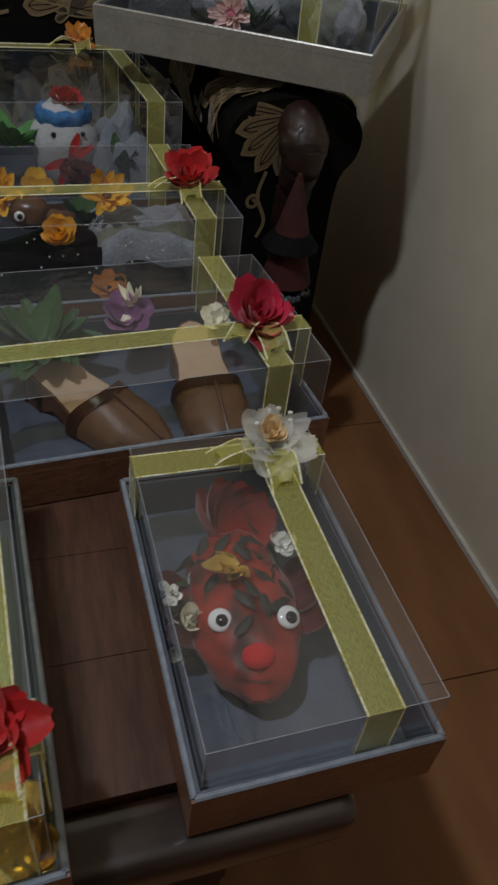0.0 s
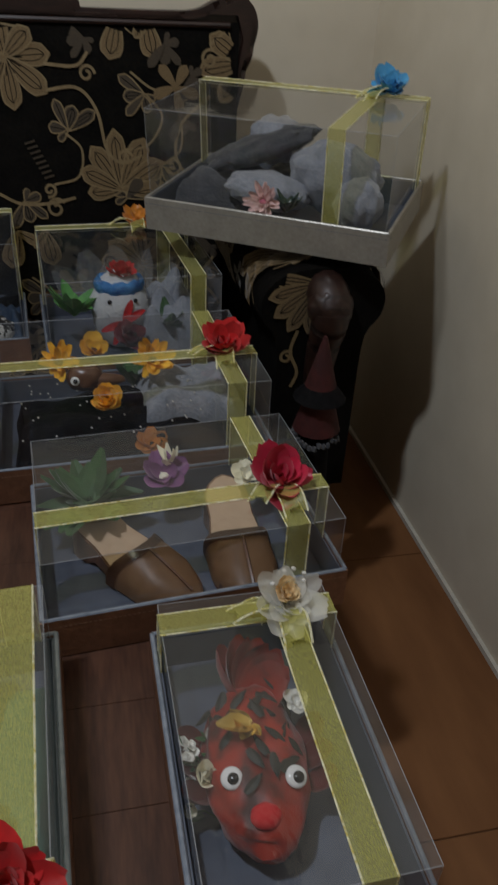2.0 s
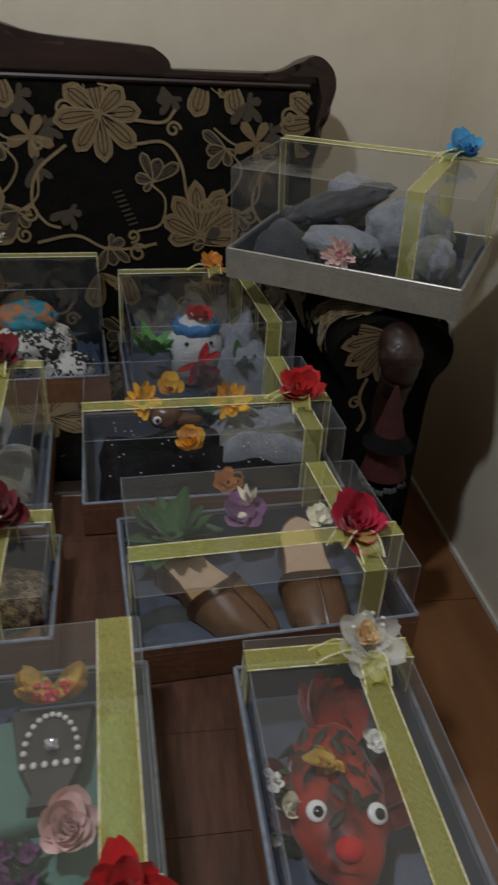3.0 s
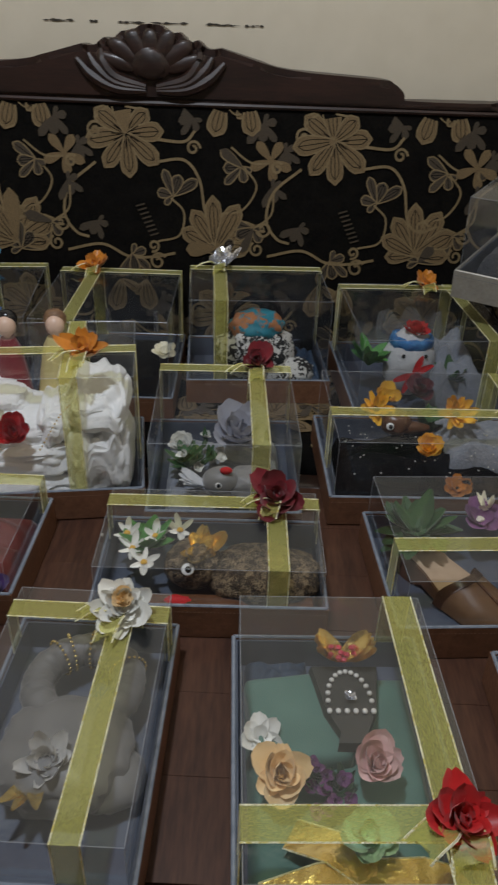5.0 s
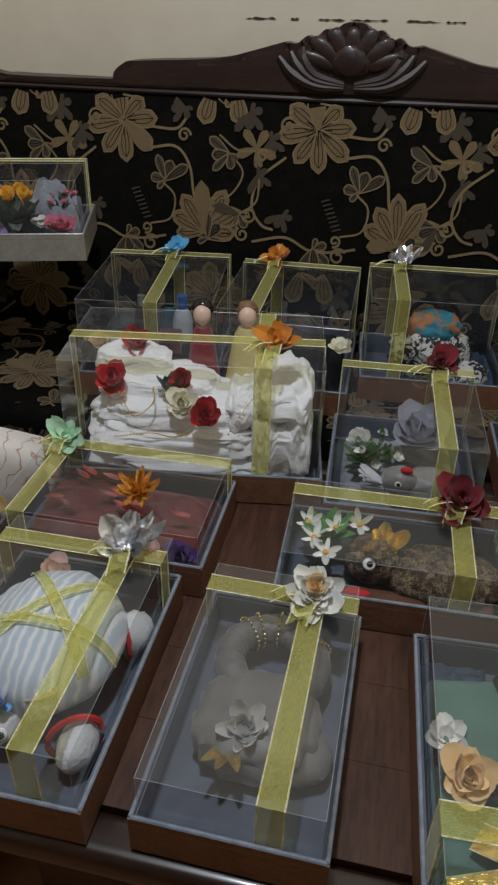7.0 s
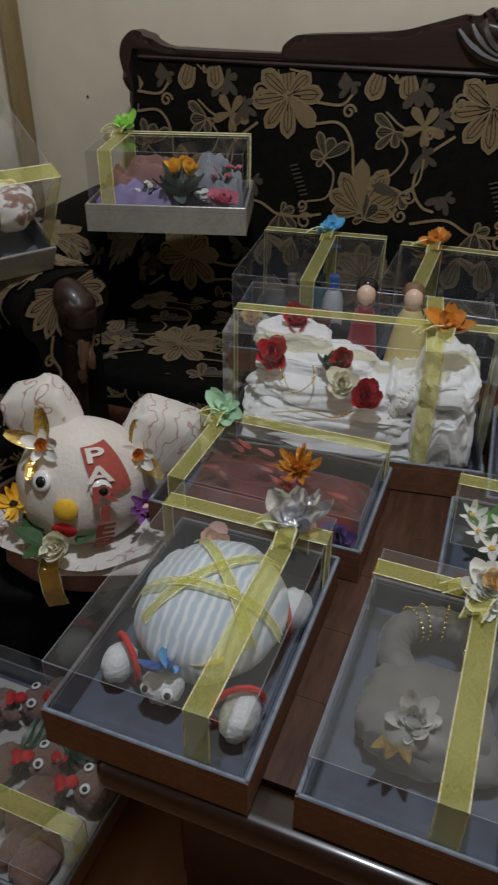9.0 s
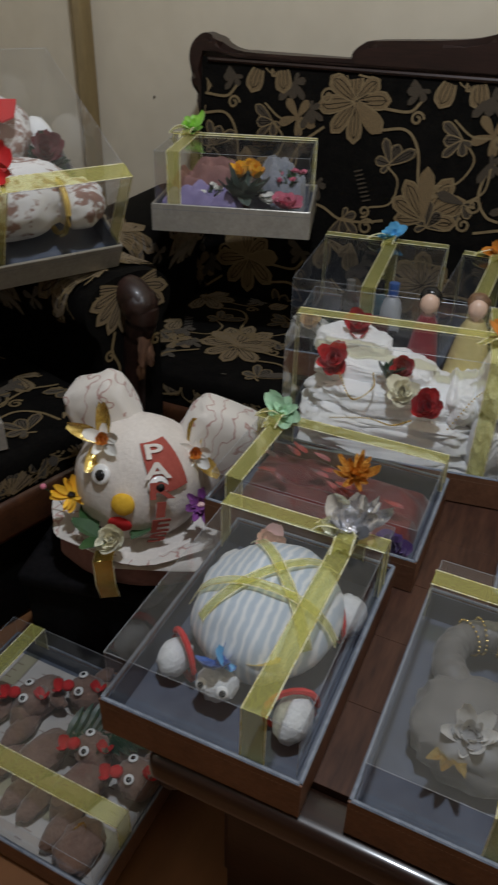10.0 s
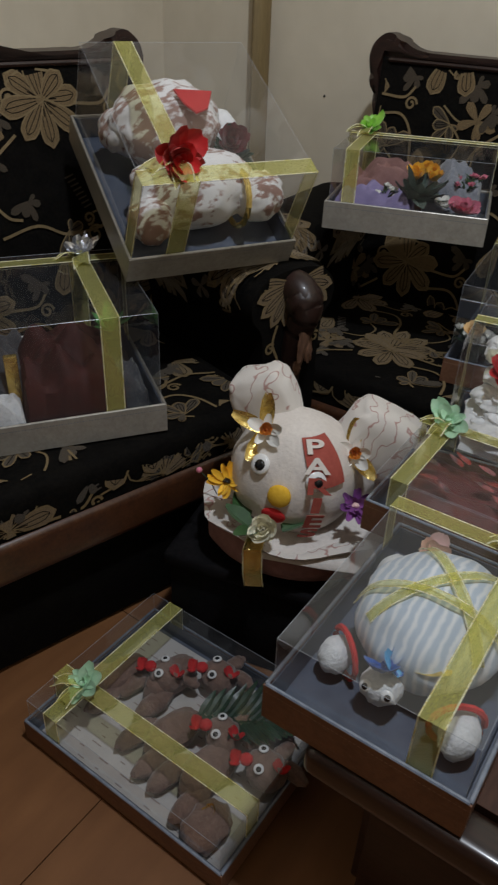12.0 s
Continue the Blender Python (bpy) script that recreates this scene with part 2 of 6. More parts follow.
BLUESTRIPE = stripes("blue_white_stripe", (0.47, 0.55, 0.64), (0.75, 0.77, 0.79), 26, 0.66, wobble=2.6, direction="X", soft=0.32)
BATIK = surface("brown_white_batik", (0.36, 0.22, 0.18), (0.84, 0.82, 0.81), 0.85, 48, 0.3, blend=(0.455, 0.515), stretch=(1, 2.2, 1))
CANVAS = surface("cream_canvas", (0.67, 0.61, 0.56), (0.77, 0.71, 0.66), 0.9, 160, 0.25)
PRINT = stripes("canvas_red_print", (0.74, 0.69, 0.64), (0.46, 0.26, 0.23), 6, 0.975, wobble=20, soft=0.025)
ROSECLOTH = surface("dusty_rose_cloth", (0.26, 0.13, 0.115), (0.36, 0.19, 0.17), 0.85, 80, 0.3)
BRICKRED = surface("brick_red_print", (0.33, 0.06, 0.045), (0.42, 0.09, 0.065), 0.85, 120, 0.1)
# white card whose colour is lowered for the shade it lies in
CARD = surface("printed_card", (0.45, 0.42, 0.40), (0.56, 0.53, 0.50), 0.8, 20, 0.05)
INK = surface("card_ink", (0.26, 0.21, 0.19), (0.36, 0.30, 0.28), 0.8, 20, 0.0)
SATINWHITE = petalmat("silvery_satin", (0.52, 0.50, 0.47), (0.74, 0.72, 0.69), 0.3)
SAGE = petalmat("grey_green_leaf", (0.055, 0.085, 0.065), (0.11, 0.15, 0.12))
BAGSATIN = surface("taupe_satin", (0.105, 0.100, 0.098), (0.175, 0.168, 0.162), 0.5, 30, 0.15, sheen=0.2)
GLITORANGE = surface("orange_glitter", (0.62, 0.22, 0.02), (0.95, 0.55, 0.12), 0.3, 420, 0.8, metal=0.5, blend=(0.42, 0.58))
SKIN = surface("doll_vinyl", (0.62, 0.42, 0.32), (0.7, 0.5, 0.4), 0.4, 20, 0.0)
HAIR = surface("doll_hair", (0.10, 0.05, 0.03), (0.25, 0.14, 0.07), 0.5, 200, 0.4)
BEAD = surface("pearl_bead", (0.6, 0.58, 0.55), (0.78, 0.76, 0.72), 0.2, 20, 0.0)
BOTTLEBLUE = surface("blue_bottle", (0.03, 0.12, 0.22), (0.06, 0.2, 0.32), 0.3, 20, 0.0)
BOTTLEWHITE = surface("white_bottle", (0.55, 0.58, 0.62), (0.62, 0.65, 0.7), 0.3, 20, 0.0)


# ---- building helpers ----
def mesh(name, bm, mats, smooth=True):
    me = bpy.data.meshes.new(name)
    bm.normal_update()
    bm.to_mesh(me)
    bm.free()
    for m in mats if isinstance(mats, (list, tuple)) else [mats]:
        me.materials.append(m)
    if smooth:
        me.polygons.foreach_set("use_smooth", [True] * len(me.polygons))
        me.set_sharp_from_angle(angle=radians(42))
    return me


def part(name, bm, material, parent, label="", smooth=True):
    ob = new(name, mesh(name, bm, material, smooth))
    ob.parent = parent
    return tagged(ob, label)


def thing(name, m, label, category, group="", kind=""):
    ob = new(name)
    ob.empty_display_size = 0.05
    ob.matrix_world = m
    return tagged(ob, label, category, group, kind)


def solid(name, bm, material, label, category="", group="", kind="", m=None, smooth=True):
    ob = new(name, mesh(name, bm, material, smooth))
    if m is not None:
        ob.matrix_world = m
    return tagged(ob, label, category, group, kind)


def block(bm, x0, x1, y0, y1, z0, z1, bevel=0.0, mat=0, seg=2):
    r = bmesh.ops.create_cube(bm, size=1.0)
    vs = r["verts"]
    for v in vs:
        v.co = Vector(((x0 + x1) / 2 + v.co.x * (x1 - x0), (y0 + y1) / 2 + v.co.y * (y1 - y0), (z0 + z1) / 2 + v.co.z * (z1 - z0)))
    faces = list({f for v in vs for f in v.link_faces})
    for f in faces:
        f.material_index = mat
    if bevel:
        edges = list({e for v in vs for e in v.link_edges})
        r = bmesh.ops.bevel(bm, geom=edges, offset=bevel, segments=seg, affect="EDGES", profile=0.6)
        for f in r["faces"]:
            f.material_index = mat
    return bm


def tube(bm, pts, radius, sides=6, mat=0, flat=1.0, taper=None):
    """A round cord along points; flat squeezes it in z."""
    pts = [Vector(p) for p in pts]
    rings = []
    for i, p in enumerate(pts):
        d = (pts[min(i + 1, len(pts) - 1)] - pts[max(i - 1, 0)]).normalized()
        a = d.cross(Vector((0, 0, 1)) if abs(d.z) < 0.95 else Vector((1, 0, 0))).normalized()
        b = a.cross(d)
        r = radius * (taper(i / (len(pts) - 1)) if taper else 1.0)
        rings.append([bm.verts.new(p + r * (math.cos(6.28318 * k / sides) * a + flat * math.sin(6.28318 * k / sides) * b)) for k in range(sides)])
    for s, t in zip(rings, rings[1:]):
        for k in range(sides):
            f = bm.faces.new((s[k], s[(k + 1) % sides], t[(k + 1) % sides], t[k]))
            f.material_index = mat
    for ring in (rings[0][::-1], rings[-1]):
        bm.faces.new(ring).material_index = mat
    return bm


def lump(bm, c, r, rot=(0, 0, 0), pleats=0, amp=0.06, rough=0.05, freq=3.0, sub=3, mat=0, power=1.0):
    """A stuffed or folded cloth body: an ellipsoid with folds and uneven relief."""
    m = Matrix.LocRotScale(Vector(c), Euler([radians(a) for a in rot]), None)
    g = bmesh.ops.create_icosphere(bm, subdivisions=sub, radius=1.0)
    off = Vector((c[0] * 31 + 5, c[1] * 17, c[2] * 23))
    for v in g["verts"]:
        n = v.co.normalized()
        k = 1 + rough * noise.noise(n * freq + off) * 2
        if pleats:
            k += amp * math.sin(pleats * math.atan2(n.y, n.x) + 2 * noise.noise(n * 2 + off)) * (1 - abs(n.z)) ** 0.5
        if power != 1.0:
            n = Vector([math.copysign(abs(q) ** power, q) for q in n])
        v.co = m @ Vector((n.x * r[0] * k, n.y * r[1] * k, n.z * r[2] * k))
    for f in {f for v in g["verts"] for f in v.link_faces}:
        f.material_index = mat
    return bm


def petal(bm, m, length, width, curl=0.3, cup=0.25, tip=0.0, mat=0, nu=4, nv=5, ruffle=0.10):
    """One petal in the xy plane of m, growing along +y, that curls up towards its tip."""
    rows = []
    for j in range(nv + 1):
        v = j / nv
        w = width * (math.sin(math.pi * min(1, 0.12 + 0.80 * v)) ** 0.7) * (1 - tip * v * v)
        row = []
        for i in range(nu + 1):
            u = 2 * i / nu - 1
            f = ruffle * v * noise.noise(m.to_euler().to_matrix() @ Vector((u * 1.7, v * 2.3, 3.1)) + m.translation * 41)
            row.append(bm.verts.new(m @ Vector((u * w / 2 * (1 + f), length * v * (math.cos(curl * v) + 0.6 * f), f * length + length * (math.sin(curl * v) * v + cup * u * u * w / max(length, 1e-6) * 0.5)))))
        rows.append(row)
    for a, b in zip(rows, rows[1:]):
        for i in range(nu):
            bm.faces.new((a[i], a[i + 1], b[i + 1], b[i])).material_index = mat
    return bm


def bloom(bm, c, r, normal=(0, 0, 1), layers=((6, 1.0, 0.35), (5, 0.72, 0.8), (4, 0.45, 1.25)), seed=1, mat=0, heart=None, ragged=0.15, width=0.95):
    """A flower of whorls of petals: (count, length as a share of r, lift)."""
    rng = random.Random(seed)
    base = Vector(normal).to_track_quat("Z", "Y").to_matrix().to_4x4()
    base = Matrix.Translation(c) @ base
    for k, (n, share, lift) in enumerate(layers):
        for i in range(n):
            a = 360 * (i + 0.5 * k) / n + rng.uniform(-12, 12)
            s = r * share * (1 + rng.uniform(-ragged, ragged))
            m = base @ pose(0, 0, 0.03 * r * k, 0, 0, a) @ pose(0, 0.04 * r, 0, math.degrees(lift) * 0.72, rng.uniform(-14, 14), 0)
            petal(bm, m, s, s * width * rng.uniform(0.85, 1.1), 0.35 + rng.uniform(-0.2, 0.25), 0.5, mat=mat)
    if heart is not None:
        lump(bm, base @ Vector((0, 0, 0.12 * r)), (0.2 * r, 0.2 * r, 0.14 * r), rough=0.15, freq=6, sub=2, mat=heart)
    return bm


ROSE = ((6, 1.0, 0.3), (6, 0.85, 0.75), (5, 0.66, 1.15), (4, 0.48, 1.45), (3, 0.32, 1.6))
OPEN = ((6, 1.0, 0.15), (5, 0.6, 0.6))


def leaf(bm, m, length, width, mat=0):
    return petal(bm, m, length, width, 0.25, 0.6, 0.55, mat=mat, nu=2, nv=4)


# ---- the room ----
def slab(name, x0, x1, y0, y1, z0, z1, mat, label):
    return solid(name, block(bmesh.new(), x0, x1, y0, y1, z0, z1), mat, label, kind="structure", smooth=False)


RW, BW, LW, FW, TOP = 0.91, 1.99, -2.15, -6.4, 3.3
slab("wall_north", LW - 0.12, RW + 0.12, BW, BW + 0.12, 0, TOP, WALL, "beige painted plaster wall behind the sofa")
slab("wall_east", RW, RW + 0.12, FW, BW, 0, TOP, WALL, "beige painted plaster wall beside the table")
slab("wall_west", LW - 0.12, LW, FW, BW, 0, TOP, WALL, "beige painted plaster wall behind the smaller sofa")
# unseen far wall and dark ceiling, both set so that little light bounces
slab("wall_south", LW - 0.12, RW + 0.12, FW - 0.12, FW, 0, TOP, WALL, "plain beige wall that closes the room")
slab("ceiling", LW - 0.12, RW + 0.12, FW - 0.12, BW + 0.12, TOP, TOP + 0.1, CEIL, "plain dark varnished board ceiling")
floor = slab("floor", LW - 0.12, RW + 0.12, FW - 0.12, BW + 0.12, -0.1, -0.0045, GROUT, "glossy orange-brown tiled floor with fine joints")
slab("trim", RW - 0.008, RW, FW, BW, 0.0, 0.012, CAULK, "pale strip of filler between wall and floor")
curtain = bmesh.new()
tube(curtain, [(-1.74, 1.965, 0.0), (-1.74, 1.965, 1.3), (-1.74, 1.965, 3.0)], 0.042, 10, flat=0.5)
solid("trim", curtain, surface("ochre_wood", (0.20, 0.14, 0.06), (0.28, 0.20, 0.09), 0.5, 30, 0.1, stretch=(6, 6, 1)), "narrow ochre wooden upright on the wall", kind="structure")

# flaked paint in a row above the sofa, and specks on the walls
flake = surface("flaked_patch", (0.02, 0.017, 0.014), (0.06, 0.05, 0.04), 0.9, 80, 0.2)
rng = random.Random(4)
bm = bmesh.new()
for x0, x1 in ((-0.585, -0.51), (-0.475, -0.455), (-0.41, -0.345), (-0.335, -0.245), (-0.205, -0.125), (-0.115, -0.07)):
    n = 9
    low, high = [], []
    for i in range(n + 1):
        x = x0 + (x1 - x0) * i / n
        h = 0.0020 * (0.2 + 1.3 * rng.random()) * (1 if 0 < i < n else 0.1)
        z = 1.117 + (x + 0.33) * 0.006 + rng.uniform(-0.001, 0.001)
        low.append(bm.verts.new((x, BW - 0.003, z - h)))
        high.append(bm.verts.new((x, BW - 0.003, z + h)))
    for i in range(n):
        bm.faces.new((low[i], low[i + 1], high[i + 1], high[i]))
solid("trim", bm, flake, "row of dark flaked paint spots on the wall", kind="structure")
for p, r in (((-1.52, BW - 0.003, 0.84), 0.004), ((RW - 0.003, 1.52, 1.06), 0.006), ((RW - 0.003, 1.50, 1.075), 0.004)):
    bm = bmesh.new()
    lump(bm, p, (r, 0.002, r) if p[1] > 1.9 else (0.002, r, r * 1.3), rough=0.2, sub=1)
    solid("trim", bm, flake, "small dark nail hole in the wall", kind="structure")


# ---- the sofas ----
def outline(pts, steps=6):
    """A smooth line through points."""
    pts = [Vector((*p, 0)) for p in pts]
    ext = [pts[0] * 2 - pts[1]] + pts + [pts[-1] * 2 - pts[-2]]
    out = []
    for a, b, c, d in zip(ext, ext[1:], ext[2:], ext[3:]):
        for k in range(steps):
            t = k / steps
            out.append(0.5 * (2 * b + (c - a) * t + (2 * a - 5 * b + 4 * c - d) * t * t + (3 * b - a - 3 * c + d) * t ** 3))
    return [(p.x, p.y) for p in out] + [(pts[-1].x, pts[-1].y)]


def outline3(pts, steps=5):
    """A smooth line through points in space."""
    pts = [Vector(p) for p in pts]
    ext = [pts[0] * 2 - pts[1]] + pts + [pts[-1] * 2 - pts[-2]]
    out = []
    for a, b, c, d in zip(ext, ext[1:], ext[2:], ext[3:]):
        for k in range(steps):
            t = k / steps
            out.append(0.5 * (2 * b + (c - a) * t + (2 * a - 5 * b + 4 * c - d) * t * t + (3 * b - a - 3 * c + d) * t ** 3))
    return out + [pts[-1]]


def plate(bm, ring, y0, y1, bevel=0.008, mat=0):
    """A flat board of any outline (x, z), between y0 and y1, with rounded rims."""
    vs = [bm.verts.new((x, y0, z)) for x, z in ring]
    f = bm.faces.new(vs)
    r = bmesh.ops.extrude_face_region(bm, geom=[f])
    ex = [e for e in r["geom"] if isinstance(e, bmesh.types.BMVert)]
    for v in ex:
        v.co.y = y1
    faces = {f for v in vs + ex for f in v.link_faces}
    for q in faces:
        q.material_index = mat
    if bevel:
        rim = [e for e in f.edges] + [e for q in faces if q is not f and all(v in ex for v in q.verts) for e in q.edges]
        bmesh.ops.bevel(bm, geom=list(set(rim)), offset=bevel, segments=2, affect="EDGES")
    bmesh.ops.triangulate(bm, faces=[q for q in bm.faces if len(q.verts) > 4])
    return bm


class Cloth:
    """Woven motifs laid on a surface: place(u, v) gives the point, 1.2 mm proud of the cloth."""

    def __init__(self, place, clip, out):
        self.bm, self.place, self.clip, self.out, self.lift = bmesh.new(), place, clip, Vector(out), 0.0

    def poly(self, pts, mat):
        if all(self.clip(u, v) for u, v in pts):
            self.bm.faces.new([self.bm.verts.new(self.place(u, v) + self.out * self.lift) for u, v in pts]).material_index = mat

    def petal(self, cx, cy, a, length, width, mat, veins=True, blunt=0.5):
        self.lift = (self.lift + 0.00013) % 0.0023
        ca, sa = math.cos(radians(a)), math.sin(radians(a))

        def at(s, w):
            return cx + ca * s - sa * w, cy + sa * s + ca * w
        n = 7
        prof = [(length * i / n, 0.82 * width / 2 * max(0.06, 1.22 * (0.05 + 0.95 * (i / n)) ** 0.75 * (1 - (i / n) ** 4) ** 0.55)) for i in range(n + 1)]
        for (s0, w0), (s1, w1) in zip(prof, prof[1:]):
            self.poly([at(s0, -w0), at(s1, -w1), at(s1, w1), at(s0, w0)], mat)
        if veins:
            self.line([at(length * 0.97 * i / n, w * 0.97) for i, (s, w) in enumerate(prof)], 0.0014, 2)
            self.line([at(length * 0.97 * i / n, -w * 0.97) for i, (s, w) in enumerate(prof)], 0.0014, 2)
            for f in (-0.5, 0.0, 0.5) if width > 0.035 else (0.0,):
                self.line([at(s * 0.86, w * f) for s, w in prof[1:]], 0.0008, 3)

    def line(self, pts, half, mat):
        self.lift = (self.lift + 0.00007) % 0.0023
        for (x0, y0), (x1, y1) in zip(pts, pts[1:]):
            d = math.hypot(x1 - x0, y1 - y0) or 1
            nx, ny = -(y1 - y0) / d * half, (x1 - x0) / d * half
            self.poly([(x0 - nx, y0 - ny), (x1 - nx, y1 - ny), (x1 + nx, y1 + ny), (x0 + nx, y0 + ny)], mat)

    def spiral(self, cx, cy, r, a0, turns, half=0.0028):
        self.line([(cx + r * (1 - 0.75 * i / 22) * math.cos(radians(a0 + 360 * turns * i / 22)), cy + r * (1 - 0.75 * i / 22) * math.sin(radians(a0 + 360 * turns * i / 22))) for i in range(23)], half, 2)

    def repeat(self, ox, oy):
        for a, l, w in ((100, .082, .062), (45, .070, .058), (5, .085, .060), (-40, .095, .062), (-85, .092, .056), (-125, .088, .056), (-170, .095, .062), (145, .085, .06)):
            self.petal(ox, oy, a, l, w, 0)
        for a in range(0, 360, 30):
            self.line([(ox, oy), (ox + .032 * math.cos(radians(a)), oy + .032 * math.sin(radians(a)))], .0010, 3)
        for a, l, w in ((185, .07, .05), (155, .09, .055), (125, .10, .058), (95, .115, .055), (62, .11, .065), (30, .105, .065), (0, .08, .05)):
            self.petal(ox + .205, oy - .235, a, l, w, 0)
        for dx, a, l, w in ((.215, -105, .075, .066), (.270, -80, .070, .062), (.215, -30, .05, .03), (.275, -130, .045, .03)):
            self.petal(ox + dx, oy + .072, a, l, w, 0)
        for a, l in ((200, .05), (130, .05), (60, .045), (-20, .05), (-80, .045)):
            self.petal(ox + .325, oy - .045, a, l, .032, 0, False)
        for cx, cy, s in ((.105, -.125, .05), (-.205, -.06, .045), (-.07, -.185, .035), (-.11, -.025, .035), (.01, -.255, .045), (-.25, -.25, .05), (.33, -.1, .035), (.29, -.19, .048), (.15, .035, .036), (-.16, .03, .040)):
            for k, f in enumerate((0, 55, 110, 190, 270)):
                self.petal(ox + cx, oy + cy, f * 0.72 + cx * 900 + cy * 500, s * (1.35, .95, 1.2, .75, .55)[k], s * (.72, .80, .60, .66, .4)[k], 1, s > 0.044)
        for k in range(8):
            x, y = ox + .03 + .0045 * k, oy - .15 - .009 * k
            self.line([(x - .010, y), (x, y + .003), (x + .010, y + .006)], .0018, 1)
        self.line(outline([(ox - .07, oy - .06), (ox - .13, oy - .11), (ox - .145, oy - .17), (ox - .12, oy - .21), (ox - .09, oy - .22)]), .003, 2)
        self.line(outline([(ox + .07, oy - .055), (ox + .13, oy - .05), (ox + .165, oy - .09), (ox + .18, oy - .16), (ox + .21, oy - .185), (ox + .25, oy - .17)]), .003, 2)
        self.line(outline([(ox + .07, oy - .01), (ox + .13, oy - .012), (ox + .155, oy + .012)]), .003, 2)
        self.line(outline([(ox - .14, oy - .25), (ox - .06, oy - .235), (ox - .0, oy - .26), (ox + .06, oy - .26), (ox + .11, oy - .25)]), .003, 2)
        for pts in ([(-.20, -.06), (-.17, -.10), (-.20, -.15), (-.25, -.16)], [(.10, -.13), (.13, -.16), (.12, -.21), (.07, -.225)], [(.235, -.02), (.28, -.05), (.33, -.05)], [(.29, -.19), (.33, -.16), (.335, -.11)], [(-.07, .03), (-.03, .055), (.03, .05)]):
            self.line(outline([(ox + p, oy + q) for p, q in pts]), .0022, 2)
        for cx, cy, r, a in ((.30, -.235, .017, 120), (-.25, -.175, .015, 10), (.06, -.235, .014, 250), (.34, -.06, .014, 40), (.15, -.025, .016, 0), (-.07, .005, .018, 60), (.07, -.27, .020, 30), (.235, -.175, .02, 90), (-.15, -.19, .018, 200)):
            self.spiral(ox + cx, oy + cy, r, a, 1.3)

    def done(self, name, parent):
        return tagged(part(name, self.bm, [MOTIF, MOTIF_DIM, MOTIF_LINE, VELVET], parent, "woven beige flowers and tendrils", smooth=False), kind="stuff")


def sofa(m, width, label, crest=0.0):
    """Carved sofa that faces -y; y = 0 at the arm posts, back top at y = 0.55."""
    s = thing("sofa", m, label, "sofa")
    h = width / 2

    def back(u, z, out=0.0):
        return Vector((u, 0.485 + 0.2 * (z - 0.9) - out, z))

    # seat
    bm = bmesh.new()
    block(bm, -h + 0.075, h - 0.075, -0.075, 0.47, 0.27, 0.41, 0.035, seg=4)
    part("seat", bm, VELVET, s, "black seat cushion")
    bm = bmesh.new()
    block(bm, -h + 0.05, h - 0.05, -0.085, -0.040, 0.235, 0.325, 0.018, seg=3)
    part("front_rail", bm, RAILW, s, "polished brown wooden rail")
    # added black board below the rail: it paints the shade under the sofa
    bm = bmesh.new()
    block(bm, -h + 0.06, h - 0.06, -0.048, -0.036, 0.012, 0.240, 0.004)
    part("valance", bm, VELVET, s, "black cloth valance under the rail")
    # back
    bm = bmesh.new()
    ring = [(-h + 0.065, 0.30), (h - 0.065, 0.30), (h - 0.04, 0.975), (-h + 0.04, 0.975)]
    vs = [[bm.verts.new(back(u, z, -d)) for u, z in ring] for d in (0.0, 0.08)]
    bm.faces.new(vs[0])
    bm.faces.new(vs[1][::-1])
    for i in range(4):
        bm.faces.new((vs[0][i], vs[1][i], vs[1][(i + 1) % 4], vs[0][(i + 1) % 4]))
    part("backrest", bm, VELVET, s, "black upholstered back")
    cl = Cloth(lambda u, z: back(u, z, 0.0025), lambda u, z: abs(u) < h - 0.052 and 0.42 < z < 0.962, (0, -1, 0.2))
    k = -3
    while k < 4:
        cl.repeat(-0.022 + 0.4650 * k, 0.905)
        cl.repeat(-0.015 + 0.4675 * k + 0.23, 0.52)
        k += 1
    cl.done("embroidery", s)
    cl = Cloth(lambda u, v: Vector((u, v, 0.4125)), lambda u, v: abs(u) < h - 0.11 and -0.05 < v < 0.42, (0, 0, 1))
    for k in range(-3, 4):
        cl.repeat(0.12 + 0.4675 * k, 0.34)
        cl.repeat(0.33 + 0.4675 * k, 0.10)
    cl.done("embroidery", s)
    cl = Cloth(lambda u, z: Vector((u, -0.0775, z)), lambda u, z: abs(u) < h - 0.11 and 0.33 < z < 0.378, (0, -1, 0))
    for k in range(-3, 4):
        cl.repeat(0.05 + 0.4675 * k, 0.345)
        cl.repeat(0.15 + 0.4675 * k, 0.57)
    cl.done("embroidery", s)
    # top rail: rounded ears, a step, a long sweep to the crest
    q = h - 0.387
    ear = outline([(h - 0.045, 0.80), (h - 0.022, 0.89), (h - 0.004, 0.945), (h, 0.976), (h - 0.012, 1.006), (h - 0.045, 1.027), (h - 0.085, 1.013), (h - 0.125, 0.995), (h - 0.18, 0.991), (h - 0.28, 0.990)], 4)
    sweep = outline([(q, 0.990), (q - 0.005, 1.006), (q - 0.028, 1.023), (q - 0.060, 1.030), (min(0.30, q - 0.10), 1.041), (min(0.22, q - 0.14), 1.058)], 4)
    arch = outline([(0.150, 1.077), (0.122, 1.075), (0.100, 1.090), (0.082, 1.086), (0.062, 1.103), (0.042, 1.102), (0.022, 1.115), (0.0, 1.118)], 4)
    half = ear + [(x + crest, z) for x, z in sweep + arch]
    other = [(-x, z) for x, z in reversed(ear)]
    top = half + [(2 * crest - x, z) for x, z in reversed((half[len(ear):])[:-1])] + other
